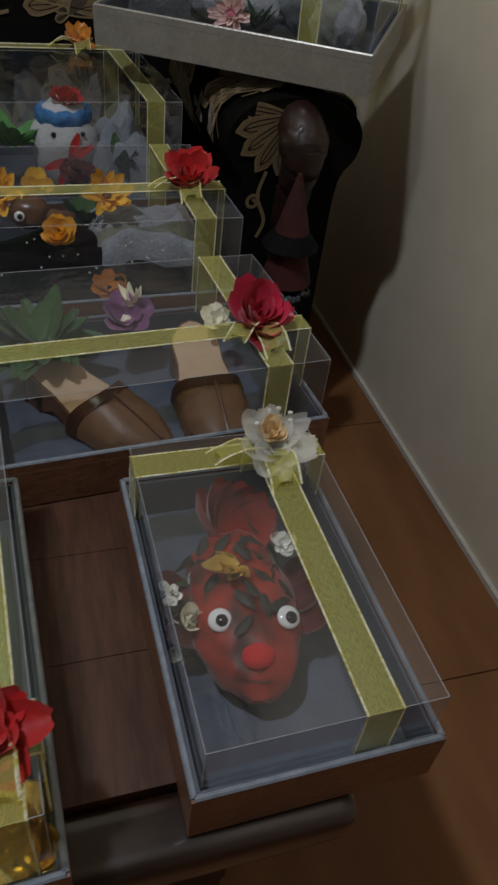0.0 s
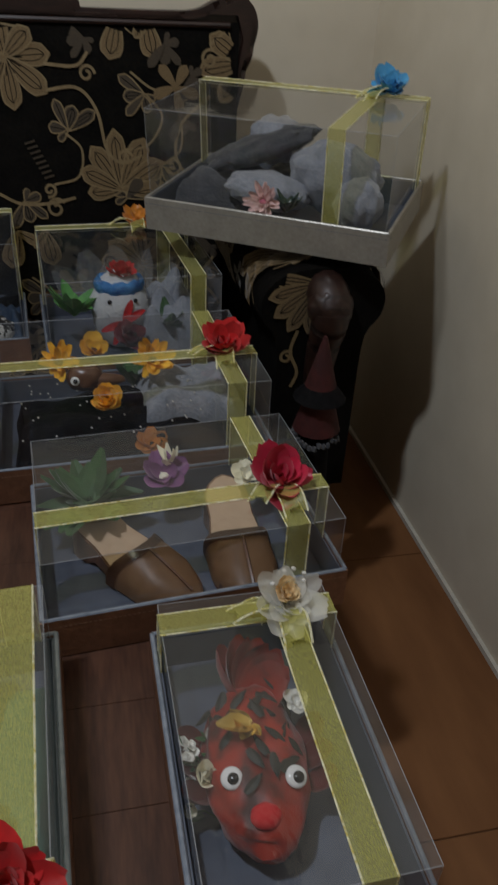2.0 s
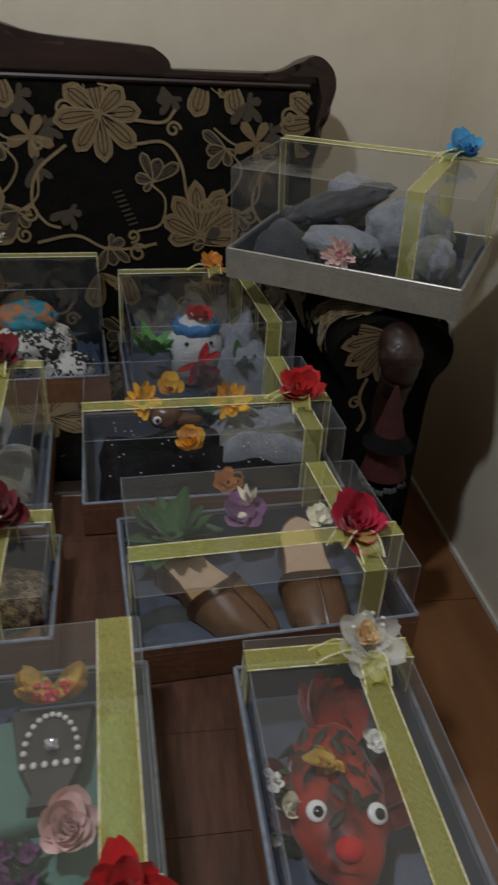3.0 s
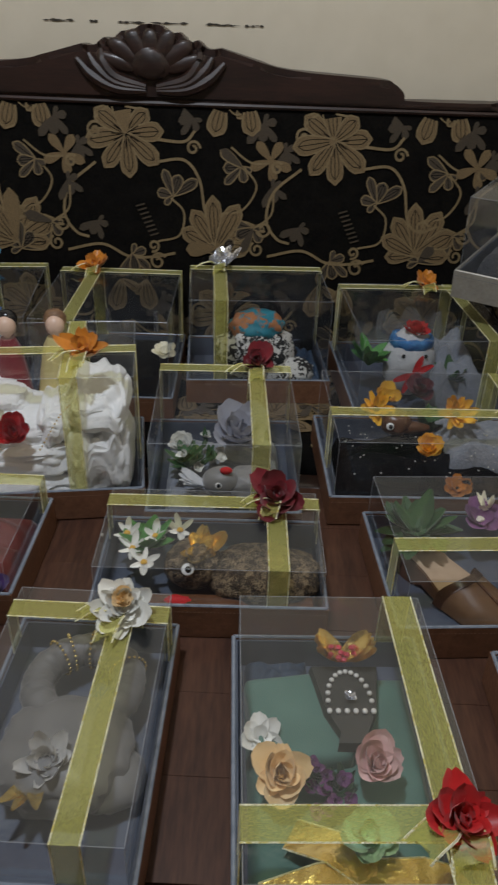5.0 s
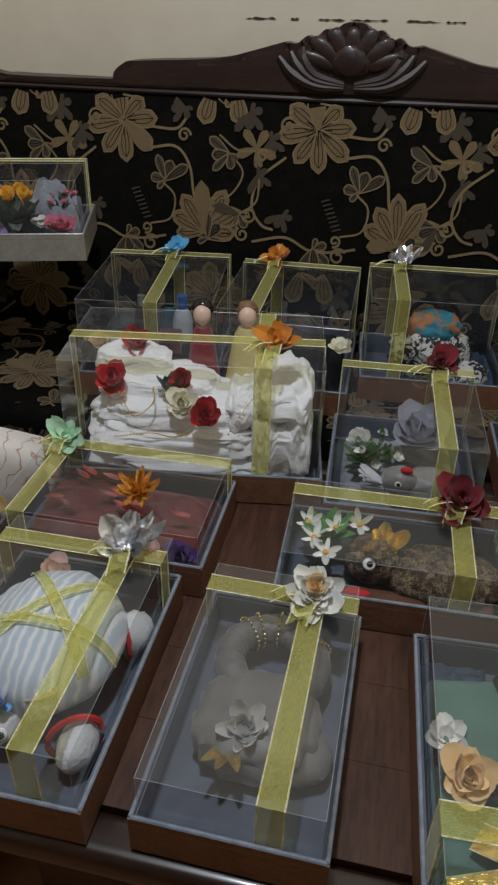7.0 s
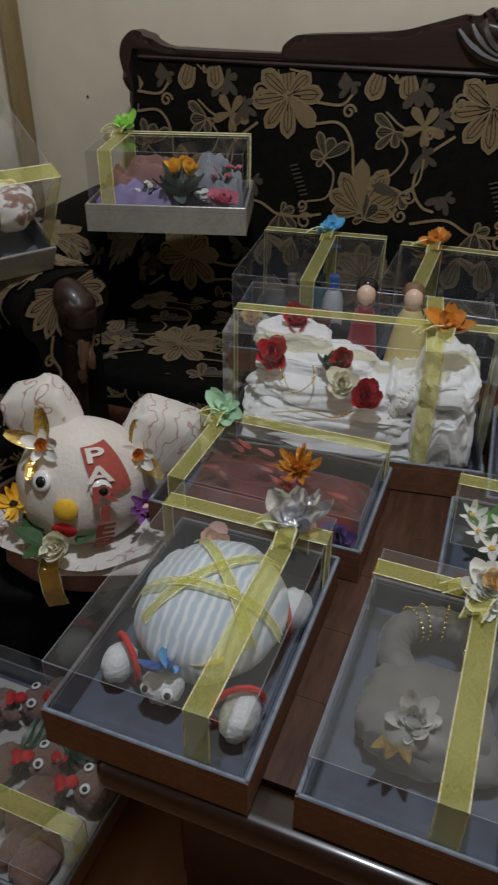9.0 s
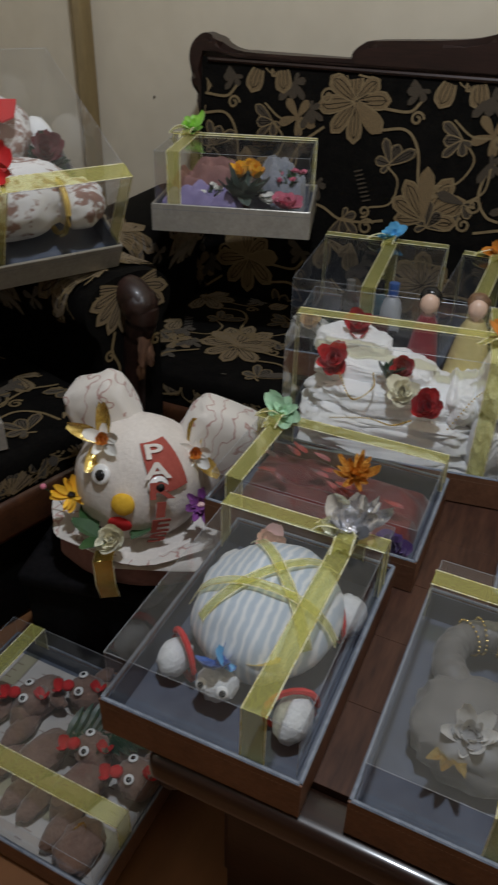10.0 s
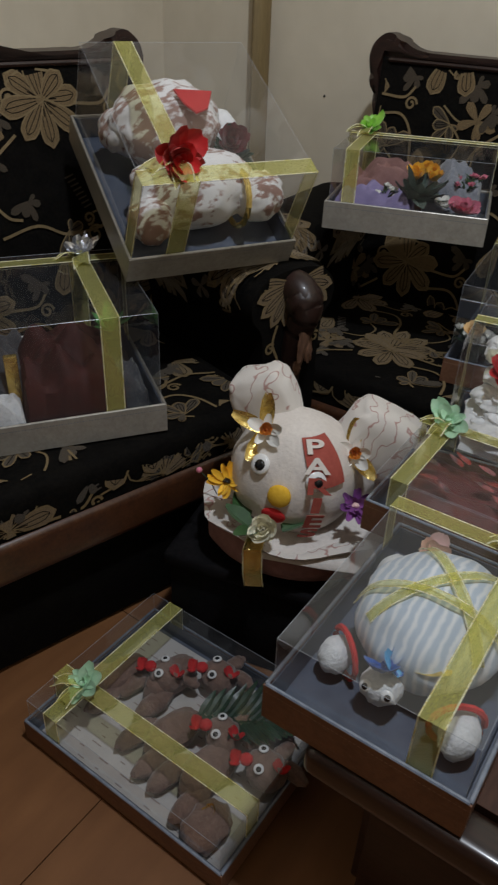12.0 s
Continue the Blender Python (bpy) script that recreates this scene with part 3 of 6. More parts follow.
    low = [(-h + 0.075, 0.80), (-h + 0.058, 0.88), (-h + 0.046, 0.945), (-h + 0.055, 0.974), (-h + 0.10, 0.974), (-h + 0.20, 0.969), (0, 0.966), (h - 0.20, 0.969), (h - 0.10, 0.974), (h - 0.055, 0.974), (h - 0.046, 0.945), (h - 0.058, 0.88), (h - 0.075, 0.80)]
    bm = bmesh.new()
    seen_, ring = set(), []
    for p in top + low:
        key = (round(p[0], 4), round(p[1], 4))
        if key not in seen_:
            seen_.add(key)
            ring.append(p)
    plate(bm, ring, 0.490, 0.56, 0.014)
    bmesh.ops.recalc_face_normals(bm, faces=bm.faces)
    part("top_rail", bm, WOOD, s, "dark carved mahogany rail")
    bm = bmesh.new()
    tube(bm, [(-h + 0.06, 0.495, 0.970), (0, 0.495, 0.967), (h - 0.06, 0.495, 0.970)], 0.006, 8)
    part("bead_moulding", bm, WOOD, s, "thin wooden bead over the upholstery")
    bm = bmesh.new()
    lump(bm, (crest, 0.482, 1.045), (0.040, 0.012, 0.034), rough=0.10, freq=5, sub=3)
    shellwork = part("crest", bm, WOOD, s, "carved wooden shell crest")
    for a, ln, wd in ((90, 0.066, 0.030), (62, 0.072, 0.030), (118, 0.072, 0.030), (36, 0.080, 0.030), (144, 0.080, 0.030), (14, 0.092, 0.026), (166, 0.092, 0.026)):
        bm = bmesh.new()
        ca, sa = math.cos(radians(a)), math.sin(radians(a))
        lump(bm, (crest + 0.72 * ln * ca * 1.15, 0.487, 1.030 + 0.72 * ln * sa * 0.95), (ln * 0.52, 0.010, wd * 0.62), (0, -a, 0), rough=0.05, sub=3, power=0.85)
        part("carved_leaf", bm, WOOD, shellwork)
    for sx in (-1, 1):
        for k in range(3):
            bm = bmesh.new()
            tube(bm, outline3([(crest + sx * 0.012, 0.484, 0.992 + 0.004 * k), (crest + sx * 0.075, 0.482, 0.996 + 0.010 * k), (crest + sx * (0.125 - 0.012 * k), 0.484, 1.018 + 0.014 * k), (crest + sx * (0.158 - 0.026 * k), 0.486, 1.050 + 0.010 * k)]), 0.0085, 8, taper=lambda t: 0.35 + 1.25 * math.sin(math.pi * (0.12 + 0.8 * t)))
            part("carved_leaf", bm, WOOD, shellwork)
    # arms
    for sx in (-1, 1):
        x = sx * (h + 0.012)
        bm = bmesh.new()
        prof = outline([(0.080, 0.42), (0.086, 0.52), (0.112, 0.560), (0.114, 0.605), (0.076, 0.642), (0.0, 0.654), (-0.076, 0.642), (-0.114, 0.605), (-0.112, 0.560), (-0.086, 0.52), (-0.080, 0.42)], 3)
        rows = []
        for j in range(11):
            t = j / 10
            y = -0.02 + 0.50 * t
            pinch = 1 - 0.05 * math.exp(-t * 12)
            rows.append([bm.verts.new((x + px * pinch, y, 0.20 if pz < 0.45 else pz * pinch + 0.56 * (1 - pinch) + 0.012 * t)) for px, pz in prof])
        for a, b in zip(rows, rows[1:]):
            for i in range(len(prof) - 1):
                bm.faces.new((a[i], a[i + 1], b[i + 1], b[i]))
        bm.faces.new(rows[0])
        bm.faces.new(rows[-1][::-1])
        bmesh.ops.recalc_face_normals(bm, faces=bm.faces)
        part("arm_pad", bm, VELVET, s, "black upholstered rolled arm")

        def around(v, w, x=x, sx=sx):
            """A point of the arm's roll: v along it, w down its inner side from the middle of the top."""
            side = -sx * (1 if w >= 0 else -1)
            w = abs(w)
            if w < 0.066:
                px, pz = w, 0.6565 - 0.012 * (w / 0.066) ** 2
            elif w < 0.12:
                t = (w - 0.066) / 0.054
                px, pz = 0.066 + 0.052 * math.sin(t * 1.5708), 0.605 + 0.040 * math.cos(t * 1.5708)
            elif w < 0.16:
                px, pz = 0.1185, 0.605 - (w - 0.12)
            else:
                t = min(1, (w - 0.16) / 0.05)
                px, pz = 0.1175 - 0.028 * t, 0.565 - (w - 0.16)
            return Vector((x + side * px, v, pz + 0.024 * (v + 0.02)))
        cl = Cloth(around, lambda v, w: 0.0 < v < 0.46 and -0.2 < w < 0.22, (0, 0, 0.3))
        for v0, w0, turn in ((0.020, 0.020, 55), (0.020, -0.020, -55), (0.30, 0.09, 100), (0.30, -0.09, -100)):
            for a, l, w in ((-52, .120, .056), (-30, .135, .060), (-6, .150, .064), (18, .145, .064), (42, .130, .060), (64, .110, .052)):
                cl.petal(v0, w0, turn + a * (1 if turn > 0 else -1), l, w, 0)
            k = 1 if turn > 0 else -1
            cl.line(outline([(v0 + 0.01, w0 + k * 0.07), (v0 + 0.03, w0 + k * 0.11), (v0 + 0.02, w0 + k * 0.14), (v0 + 0.05, w0 + k * 0.15)]), 0.0032, 2)
            cl.spiral(v0 + 0.045, w0 + k * 0.135, 0.016, 60, 1.2)
            for f in (0, 70, 150, 230):
                cl.petal(v0 + 0.12, w0 + k * 0.12, f, 0.034, 0.024, 1, False)
        cl.done("embroidery", s)
        cl = Cloth(lambda u, z, x=x: Vector((x + u, -0.0225, z)), lambda u, z: 0.42 < z < 0.646 and abs(u) < (0.106 if z > 0.54 else 0.08) - 0.9 * max(0, z - 0.605), (0, -1, 0))
        worn = sx > 0 and width < 1.7
        for k in ((-1, 1) if worn else (-sx,)):
            for a, l, w in ((8, .085, .036), (-14, .092, .042), (-36, .096, .044), (-58, .098, .042), (-80, .090, .036)):
                cl.petal(k * 0.012, 0.622, a if k > 0 else 180 - a, l, w, 0)
            cl.line(outline([(k * 0.045, 0.54), (k * 0.055, 0.50), (k * 0.040, 0.46), (k * 0.050, 0.43)]), 0.003, 2)
            cl.spiral(k * 0.062, 0.49, 0.013, 40, 1.2)
        cl.done("embroidery", s)
        bm = bmesh.new()
        tube(bm, outline3([(x, 0.010, 0.10), (x, 0.0, 0.22), (x, -0.008, 0.34), (x, -0.018, 0.44), (x, -0.038, 0.52), (x, -0.056, 0.575), (x, -0.040, 0.605), (x, 0.0, 0.612)]), 0.036, 14, taper=lambda t: 0.72 - 0.12 * math.sin(math.pi * min(1, t * 1.35)) + 0.30 * t)
        post = part("arm_post", bm, WOOD, s, "curved dark wooden arm post")
        bm = bmesh.new()
        lump(bm, (x, -0.050, 0.592), (0.039, 0.034, 0.038), rough=0.05, sub=4)
        part("scroll", bm, WOOD, post, "rounded polished scroll")
        if worn:
            for c, r, a in (((x - 0.010, -0.066, 0.520), (0.013, 0.006, 0.050), 6), ((x + 0.010, -0.058, 0.490), (0.011, 0.006, 0.036), -10), ((x - 0.004, -0.046, 0.448), (0.010, 0.006, 0.022), 0)):
                bm = bmesh.new()
                lump(bm, c, r, (0, a, 0), rough=0.25, freq=4, sub=3)
                part("worn_patch", bm, BAREW, post, "patch where the varnish has worn away")
        for y in (-0.09, 0.44):
            bm = bmesh.new()
            tube(bm, [(sx * (h - 0.1), y, z) for z in (0.0, 0.05, 0.12, 0.2, 0.28)], 0.032, 8, taper=lambda t: 0.6 + 0.5 * t)
            part("leg", bm, WOOD, s)
    return s


sofa(pose(-0.331, 1.303, 0, 0, 0, 1.3), 1.880, "long black sofa with beige woven flowers and a carved mahogany back", 0.038)
sofa(pose(-1.263, 0.449, 0, 0, 0, 74.5), 1.40, "smaller black sofa with beige woven flowers and carved wooden frame")

# ---- the coffee table ----
table = thing("coffee_table", pose(-0.078, 0.797, 0, 0, 0, 0.5), "low glossy brown wooden coffee table holding gift boxes", "table")
rng = random.Random(9)
for i in range(6):
    bm = bmesh.new()
    y = -0.345 + 0.1165 * i
    block(bm, -0.428, 0.428, y, y + 0.1162, 0.375, 0.408 + rng.uniform(-0.0002, 0.0002), 0.0004, seg=1)
    part("plank", bm, TABLEW, table)
for x0, x1, y0, y1 in ((-0.482, 0.482, -0.40, -0.346), (-0.482, 0.482, 0.355, 0.41), (-0.482, -0.429, -0.345, 0.354), (0.429, 0.482, -0.345, 0.354)):
    bm = bmesh.new()
    block(bm, x0, x1, y0, y1, 0.362, 0.406, 0.016, seg=4)
    part("edge_moulding", bm, EDGEW, table, "rounded glossy wooden edge")
# added dark boards that stand in for the shade under the table top
for x0, x1, y0, y1 in ((-0.41, 0.41, -0.335, -0.315), (-0.41, 0.41, 0.325, 0.345), (-0.425, -0.405, -0.314, 0.324), (0.405, 0.425, -0.314, 0.324)):
    bm = bmesh.new()
    block(bm, x0, x1, y0, y1, 0.06, 0.365, 0.006)
    part("panel", bm, WOOD, table, "dark wooden side panel")
for sx in (-1, 1):
    for sy in (-1, 1):
        bm = bmesh.new()
        tube(bm, [(sx * 0.365, sy * 0.27, z) for z in (0, 0.02, 0.06, 0.12, 0.2, 0.28, 0.365)], 0.045, 10, taper=lambda t: 0.55 + 0.2 * math.sin(t * 9) + 0.4 * t)
        part("leg", bm, WOOD, table, "turned dark wooden leg")


# ---- gift boxes ----
def ribbon_along(bm, pts, half, side, mat=0, edge=1, wave=0.0006, seed=0):
    """A ribbon of the given half width through points, spread along side, with glittering edges."""
    side = Vector(side).normalized()
    rows = []
    fine = []
    for a, b in zip(pts, pts[1:]):
        a, b = Vector(a), Vector(b)
        n = max(2, int((b - a).length / 0.012))
        fine += [a.lerp(b, i / n) for i in range(n)]
    fine.append(Vector(pts[-1]))
    for i, p in enumerate(fine):
        row = []
        for k in range(5):
            u = k / 2 - 1
            lift = wave * noise.noise(Vector((i * 0.35 + seed * 7.7, u * 1.3, seed)))
            row.append(bm.verts.new(p + side * u * half + Vector((lift, lift, lift))))
        rows.append(row)
    for a, b in zip(rows, rows[1:]):
        for k in range(4):
            bm.faces.new((a[k], a[k + 1], b[k + 1], b[k])).material_index = mat
    for u in (-1, 1):
        tube(bm, [p + side * u * half for p in fine], 0.0009, 4, mat=edge)
    return bm


def notched_tail(bm, o, d, side, length, half, seed):
    """A short ribbon end that rises from a knot, widens, and is cut to a swallowtail."""
    n = 8
    rows = []
    for i in range(n + 1):
        t = i / n
        w = half * (0.35 + 0.75 * min(1, t * 2.2))
        row = []
        for k in range(5):
            u = k / 2 - 1
            reach = length * t * (1 - (0.24 * (1 - abs(u)) if i == n else 0))
            z = 0.012 * math.sin(math.pi * t) + 0.0035 * noise.noise(Vector((t * 3 + seed * 9, u, seed)))
            row.append(bm.verts.new(o + d * reach + side * u * w + Vector((0, 0, z))))
        rows.append(row)
    for a, b in zip(rows, rows[1:]):
        for k in range(4):
            bm.faces.new((a[k], a[k + 1], b[k + 1], b[k]))
    for k in (0, 4):
        tube(bm, [r[k].co.copy() for r in rows], 0.0012, 4, mat=1)
    return bm


BOXES = {}


def shell(w, l, top, low, th):
    """An open tray with walls and bottom of thickness th, in one skin."""
    bm = bmesh.new()
    loops = []
    for a, z in ((0.0, low), (0.0, top), (th, top), (th, low + th)):
        loops.append([bm.verts.new((sx * (w / 2 - a), sy * (l / 2 - a), z)) for sx, sy in ((-1, -1), (1, -1), (1, 1), (-1, 1))])
    for a, b in zip(loops, loops[1:]):
        for k in range(4):
            bm.faces.new((a[k], a[(k + 1) % 4], b[(k + 1) % 4], b[k]))
    bm.faces.new(loops[0][::-1])
    bm.faces.new(loops[-1])
    return bm



def gift_box(name, x, y, zr, yaw, w, l, hl, u, v, flower, normal, tilt=0.0, silver=False, label="", half=0.0135, tail=True, deep=0.055, skip="", flower_at=None):
    """Tray with piped rim, clear lid, two ribbons that cross at (u, v), and a flower at the crossing. zr: rim height."""
    base = pose(x, y, zr - deep, 0, 0, yaw) @ pose(0, -l / 2, 0, tilt) @ pose(0, l / 2, 0)
    s = thing("gift_box", base, label, "gift box", "clear-lidded gift boxes")
    BOXES[name] = (base, w, l, hl, deep)
    outer, th = GREYB if silver else BROWN, 0.005
    part("tray", shell(w, l, deep - 0.001, 0.0, th), outer, s, "silver-grey leatherette tray" if silver else "brown leatherette tray", smooth=False)
    part("lining", shell(w - 2 * th - 0.001, l - 2 * th - 0.001, deep - 0.003, th + 0.0005, 0.002), LINING, s, "dark slate-blue lining", smooth=False)
    bm = bmesh.new()
    c = th / 2
    loop = [(-w / 2 + c, -l / 2 + c), (w / 2 - c, -l / 2 + c), (w / 2 - c, l / 2 - c), (-w / 2 + c, l / 2 - c)]
    for a, b in zip(loop, loop[1:] + loop[:1]):
        tube(bm, [(*a, deep), (*b, deep)], 0.0026, 6, flat=0.7)
    part("rim_piping", bm, GREYB if silver else PIPING, s, "pale grey piping")
    bm = bmesh.new()
    for a, b in zip(loop, loop[1:] + loop[:1]):
        d = Vector((b[0] - a[0], b[1] - a[1], 0))
        n = int(d.length / 0.0052)
        o = Vector((d.y, -d.x, 0)).normalized() * (c + 0.0004)
        for k in range(n):
            p = Vector((*a, deep - 0.0095)) + d * (k + 0.2) / n + o
            e = p + d / n * 0.6
            up = Vector((0, 0, 0.0005))
            bm.faces.new([bm.verts.new(q) for q in (p - up, e - up, e + up, p + up)])
    part("stitching", bm, STITCH if not silver else PIPING, s, smooth=False)
    # lid
    g = 0.0085
    X, Y, z0, z1 = w / 2 - g, l / 2 - g, 0.010, deep + hl
    lid = bmesh.new()
    cs = [(-X, -Y), (X, -Y), (X, Y), (-X, Y)]
    lo = [lid.verts.new((a, b, z0)) for a, b in cs]
    hi = [lid.verts.new((a, b, z1)) for a, b in cs]
    lid.faces.new(hi)
    for k in range(4):
        lid.faces.new((lo[k], lo[(k + 1) % 4], hi[(k + 1) % 4], hi[k]))
    lid_ob = part("lid", lid, FILM, s, "clear plastic lid", smooth=False)
    # thin pale lines stand in for light glinting on the lid's creases
    bm = bmesh.new()
    for a, b in zip(cs, cs[1:] + cs[:1]):
        tube(bm, [(*a, z1), (*b, z1)], 0.0003, 4)
    for a in cs:
        tube(bm, [(*a, deep), (*a, z1)], 0.00022, 4)
    part("crease", bm, GLINT, lid_ob, "pale folded edges of the lid")
    # ribbons
    rx, ry, e, zb = u * 2 * X, v * 2 * Y, 0.0012, max(deep - 0.004, 0.02)
    if "l" not in skip:
        bm = bmesh.new()
        ribbon_along(bm, [(rx, -Y - e, zb), (rx, -Y - e, z1 + e), (rx, Y + e, z1 + e), (rx, Y + e, zb)], half, (1, 0, 0), seed=len(BOXES))
        part("ribbon", bm, [RIBBON, GLITTER], s, "sheer yellow ribbon with gold edges")
    if "c" not in skip:
        bm = bmesh.new()
        e2 = 0.0022
        ribbon_along(bm, [(-X - e2, ry, zb), (-X - e2, ry, z1 + e2), (X + e2, ry, z1 + e2), (X + e2, ry, zb)], half, (0, 1, 0), seed=len(BOXES) + 50)
        part("ribbon", bm, [RIBBON, GLITTER], s, "sheer yellow ribbon with gold edges")
    rng = random.Random(len(BOXES))
    fx, fy = (rx, ry) if flower_at is None else (flower_at[0] * 2 * X, flower_at[1] * 2 * Y)
    if tail:
        for a in (200 + rng.uniform(-20, 20), 262 + rng.uniform(-12, 12)):
            d = Vector((math.cos(radians(a)), math.sin(radians(a)), 0))
            sd = Vector((-d.y, d.x, 0.35)).normalized()
            o = Vector((fx, fy, z1 + 0.005))
            bm = bmesh.new()
            notched_tail(bm, o, d, sd, rng.uniform(0.045, 0.062), half * 0.9, rng.random())
            part("bow_tail", bm, [RIBBON, GLITTER], s, "sheer yellow ribbon tail with a notched end")
    kind, size, mats = flower
    bm = bmesh.new()
    o = Vector((fx, fy, z1 + 0.010))
    if kind == "rose":
        bloom(bm, o, size * 1.12, normal, ((7, 1.0, 0.12), (7, 0.88, 0.45), (6, 0.68, 0.85), (5, 0.48, 1.2), (3, 0.30, 1.5)), seed=len(BOXES), heart=0, ragged=0.3, width=0.82)
    elif kind == "tulle":
        bloom(bm, o, size, normal, ((15, 1.0, 0.12), (13, 0.9, 0.45), (10, 0.7, 0.8)), seed=3, mat=0, ragged=0.35, width=0.62)
        bloom(bm, o + Vector((0, 0, 0.012)), size * 0.5, normal, ROSE, seed=5, mat=1)
        for k in range(5):
            p = o + Vector((rng.uniform(-0.5, 0.9), rng.uniform(0.2, 0.9), 0.6)) * size
            lump(bm, p, (0.0028,) * 3, sub=1, mat=2)
    else:
        bloom(bm, o, size, normal, ((7, 1.0, 0.15), (6, 0.72, 0.5), (5, 0.46, 1.1)), seed=len(BOXES), heart=len(mats) - 1, ragged=0.35, width=0.72)
    if mats[0] is SILVER:
        for a in (-25, -60):
            petal(bm, Matrix.Translation(o) @ pose(0, 0, 0, 0, 0, a) @ pose(0, size * 0.5, 0, 18), size * 1.25, size * 0.75, 0.3, 0.5, 0.4, ruffle=0.25)
    part("flower", bm, list(mats), s)
    return s


CAMSIDE = (0.0, -0.5, 1.0)
gift_box("fish", 0.368, 0.572, 0.465, 1.1, 0.190, 0.310, 0.047, 0.22, 0.40, ("tulle", 0.034, (TULLE, PEACH, BEAD)), CAMSIDE, label="gift box with a red cloth fish, white and peach flower")
gift_box("cup", 0.322, 0.897, 0.465, 4.9, 0.352, 0.255, 0.073, 0.33, -0.20, ("rose", 0.034, (CRIMSON,)), CAMSIDE, label="gift box with a pair of brown sandals, crimson rose")
gift_box("flower", 0.277, 1.195, 0.466, 3.4, 0.400, 0.280, 0.101, 0.37, -0.12, ("rose", 0.034, (RED,)), CAMSIDE, label="gift box with black cloth and yellow flowers, red rose")
gift_box("sheep", -0.094, 0.874, 0.465, 2.2, 0.322, 0.195, 0.058, 0.30, 0.33, ("rose", 0.036, (MAROON,)), CAMSIDE, label="gift box with a brown glittering cloth animal, maroon flower")
gift_box("chick", -0.094, 1.137, 0.466, 3.5, 0.250, 0.300, 0.120, 0.24, 0.44, ("rose", 0.032, (MAROON,)), CAMSIDE, label="gift box with grey cloth and white roses, maroon flower")
gift_box("teal", 0.070, 0.560, 0.465, 3.2, 0.234, 0.353, 0.074, 0.38, -0.35, ("rose", 0.029, (RED,)), CAMSIDE, label="gift box with folded teal cloth and a beaded ornament, red rose", half=0.017)
gift_box("ring", -0.226, 0.577, 0.465, 0.1, 0.203, 0.333, 0.058, 0.22, 0.38, ("tulle", 0.034, (WHITE, PEACH, BEAD)), CAMSIDE, label="gift box with a grey satin handbag, white and peach flower")
gift_box("turtle", -0.498, 0.580, 0.465, 1.0, 0.242, 0.358, 0.072, 0.28, 0.37, ("open", 0.036, (SILVER, SILVER)), CAMSIDE, label="gift box with a striped towel turtle, silver foil flower")
gift_box("red", -0.524, 0.889, 0.465, 1.1, 0.332, 0.225, 0.049, -0.38, 0.42, ("open", 0.034, (MINT, MINT)), CAMSIDE, label="gift box with dark red cloth, mint foil flower")
gift_box("white", -0.459, 1.127, 0.466, 9.5, 0.445, 0.244, 0.200, 0.27, -0.05, ("open", 0.038, (ORANGE, ORANGE)), CAMSIDE, flower_at=(0.315, -0.17), label="tall gift box with white towels and two dolls, orange flower")
gift_box("blue", -0.665, 1.515, 0.468, 8.0, 0.300, 0.360, 0.160, 0.05, 0.44, ("open", 0.034, (BLUE, BLUE)), CAMSIDE, label="gift box with toiletry bottles on the sofa, blue flower")
gift_box("orange", -0.362, 1.525, 0.468, 2.0, 0.285, 0.340, 0.160, -0.22, 0.44, ("open", 0.036, (ORANGE, ORANGE)), CAMSIDE, label="dark gift box on the sofa, orange flower")
gift_box("silver", -0.053, 1.585, 0.468, 5.0, 0.310, 0.245, 0.175, -0.28, 0.42, ("open", 0.036, (SILVER, SILVER)), CAMSIDE, label="gift box with a black and white printed bag, silver flower")
gift_box("snowman", 0.293, 1.535, 0.468, 4.8, 0.315, 0.350, 0.148, 0.36, 0.42, ("open", 0.03, (ORANGE, ORANGE)), CAMSIDE, label="gift box with a pale towel snowman on the sofa", flower_at=(0.16, 0.42))
gift_box("grey", 0.590, 1.474, 0.724, -33.0, 0.430, 0.273, 0.142, 0.28, 0.40, ("rose", 0.032, (BLUE,)), CAMSIDE, tilt=6, silver=True, label="silver gift box with grey towels on the sofa arm, blue flower", flower_at=(0.34, 0.40))
gift_box("soap", -0.980, 1.468, 0.739, 18.0, 0.335, 0.245, 0.104, -0.375, 0.36, ("open", 0.034, (LIME, LIME)), CAMSIDE, silver=True, label="silver gift box with lilac cloth and flowers, green flower")
gift_box("bear", -1.326, 1.079, 0.712, 62.0, 0.335, 0.380, 0.155, -0.25, -0.452, ("rose", 0.042, (RED,)), (0.2, -0.8, 0.6), tilt=29, silver=True, label="silver gift box with a batik bear on the sofa, red flower", half=0.017, flower_at=(-0.29, -0.37))
gift_box("santa", -1.360, 0.750, 0.470, 56.0, 0.360, 0.370, 0.175, 0.26, 0.36, ("open", 0.034, (SILVER, SILVER)), CAMSIDE, silver=True, label="silver gift box with dark red cloth on the sofa, silver flower", half=0.016)
gift_box("reindeer", -0.858, 0.535, 0.052, 0.0, 0.425, 0.330, 0.052, -0.36, -0.26, ("open", 0.032, (MINT, MINT)), CAMSIDE, label="flat gift box with brown towel reindeer on the floor, mint flower", half=0.015, deep=0.045)


# ---- what lies in the boxes ----
def inside(box, x=0.0, y=0.0, z=0.0085, turn=0.0):
    return BOXES[box][0] @ pose(x, y, z, 0, 0, turn)


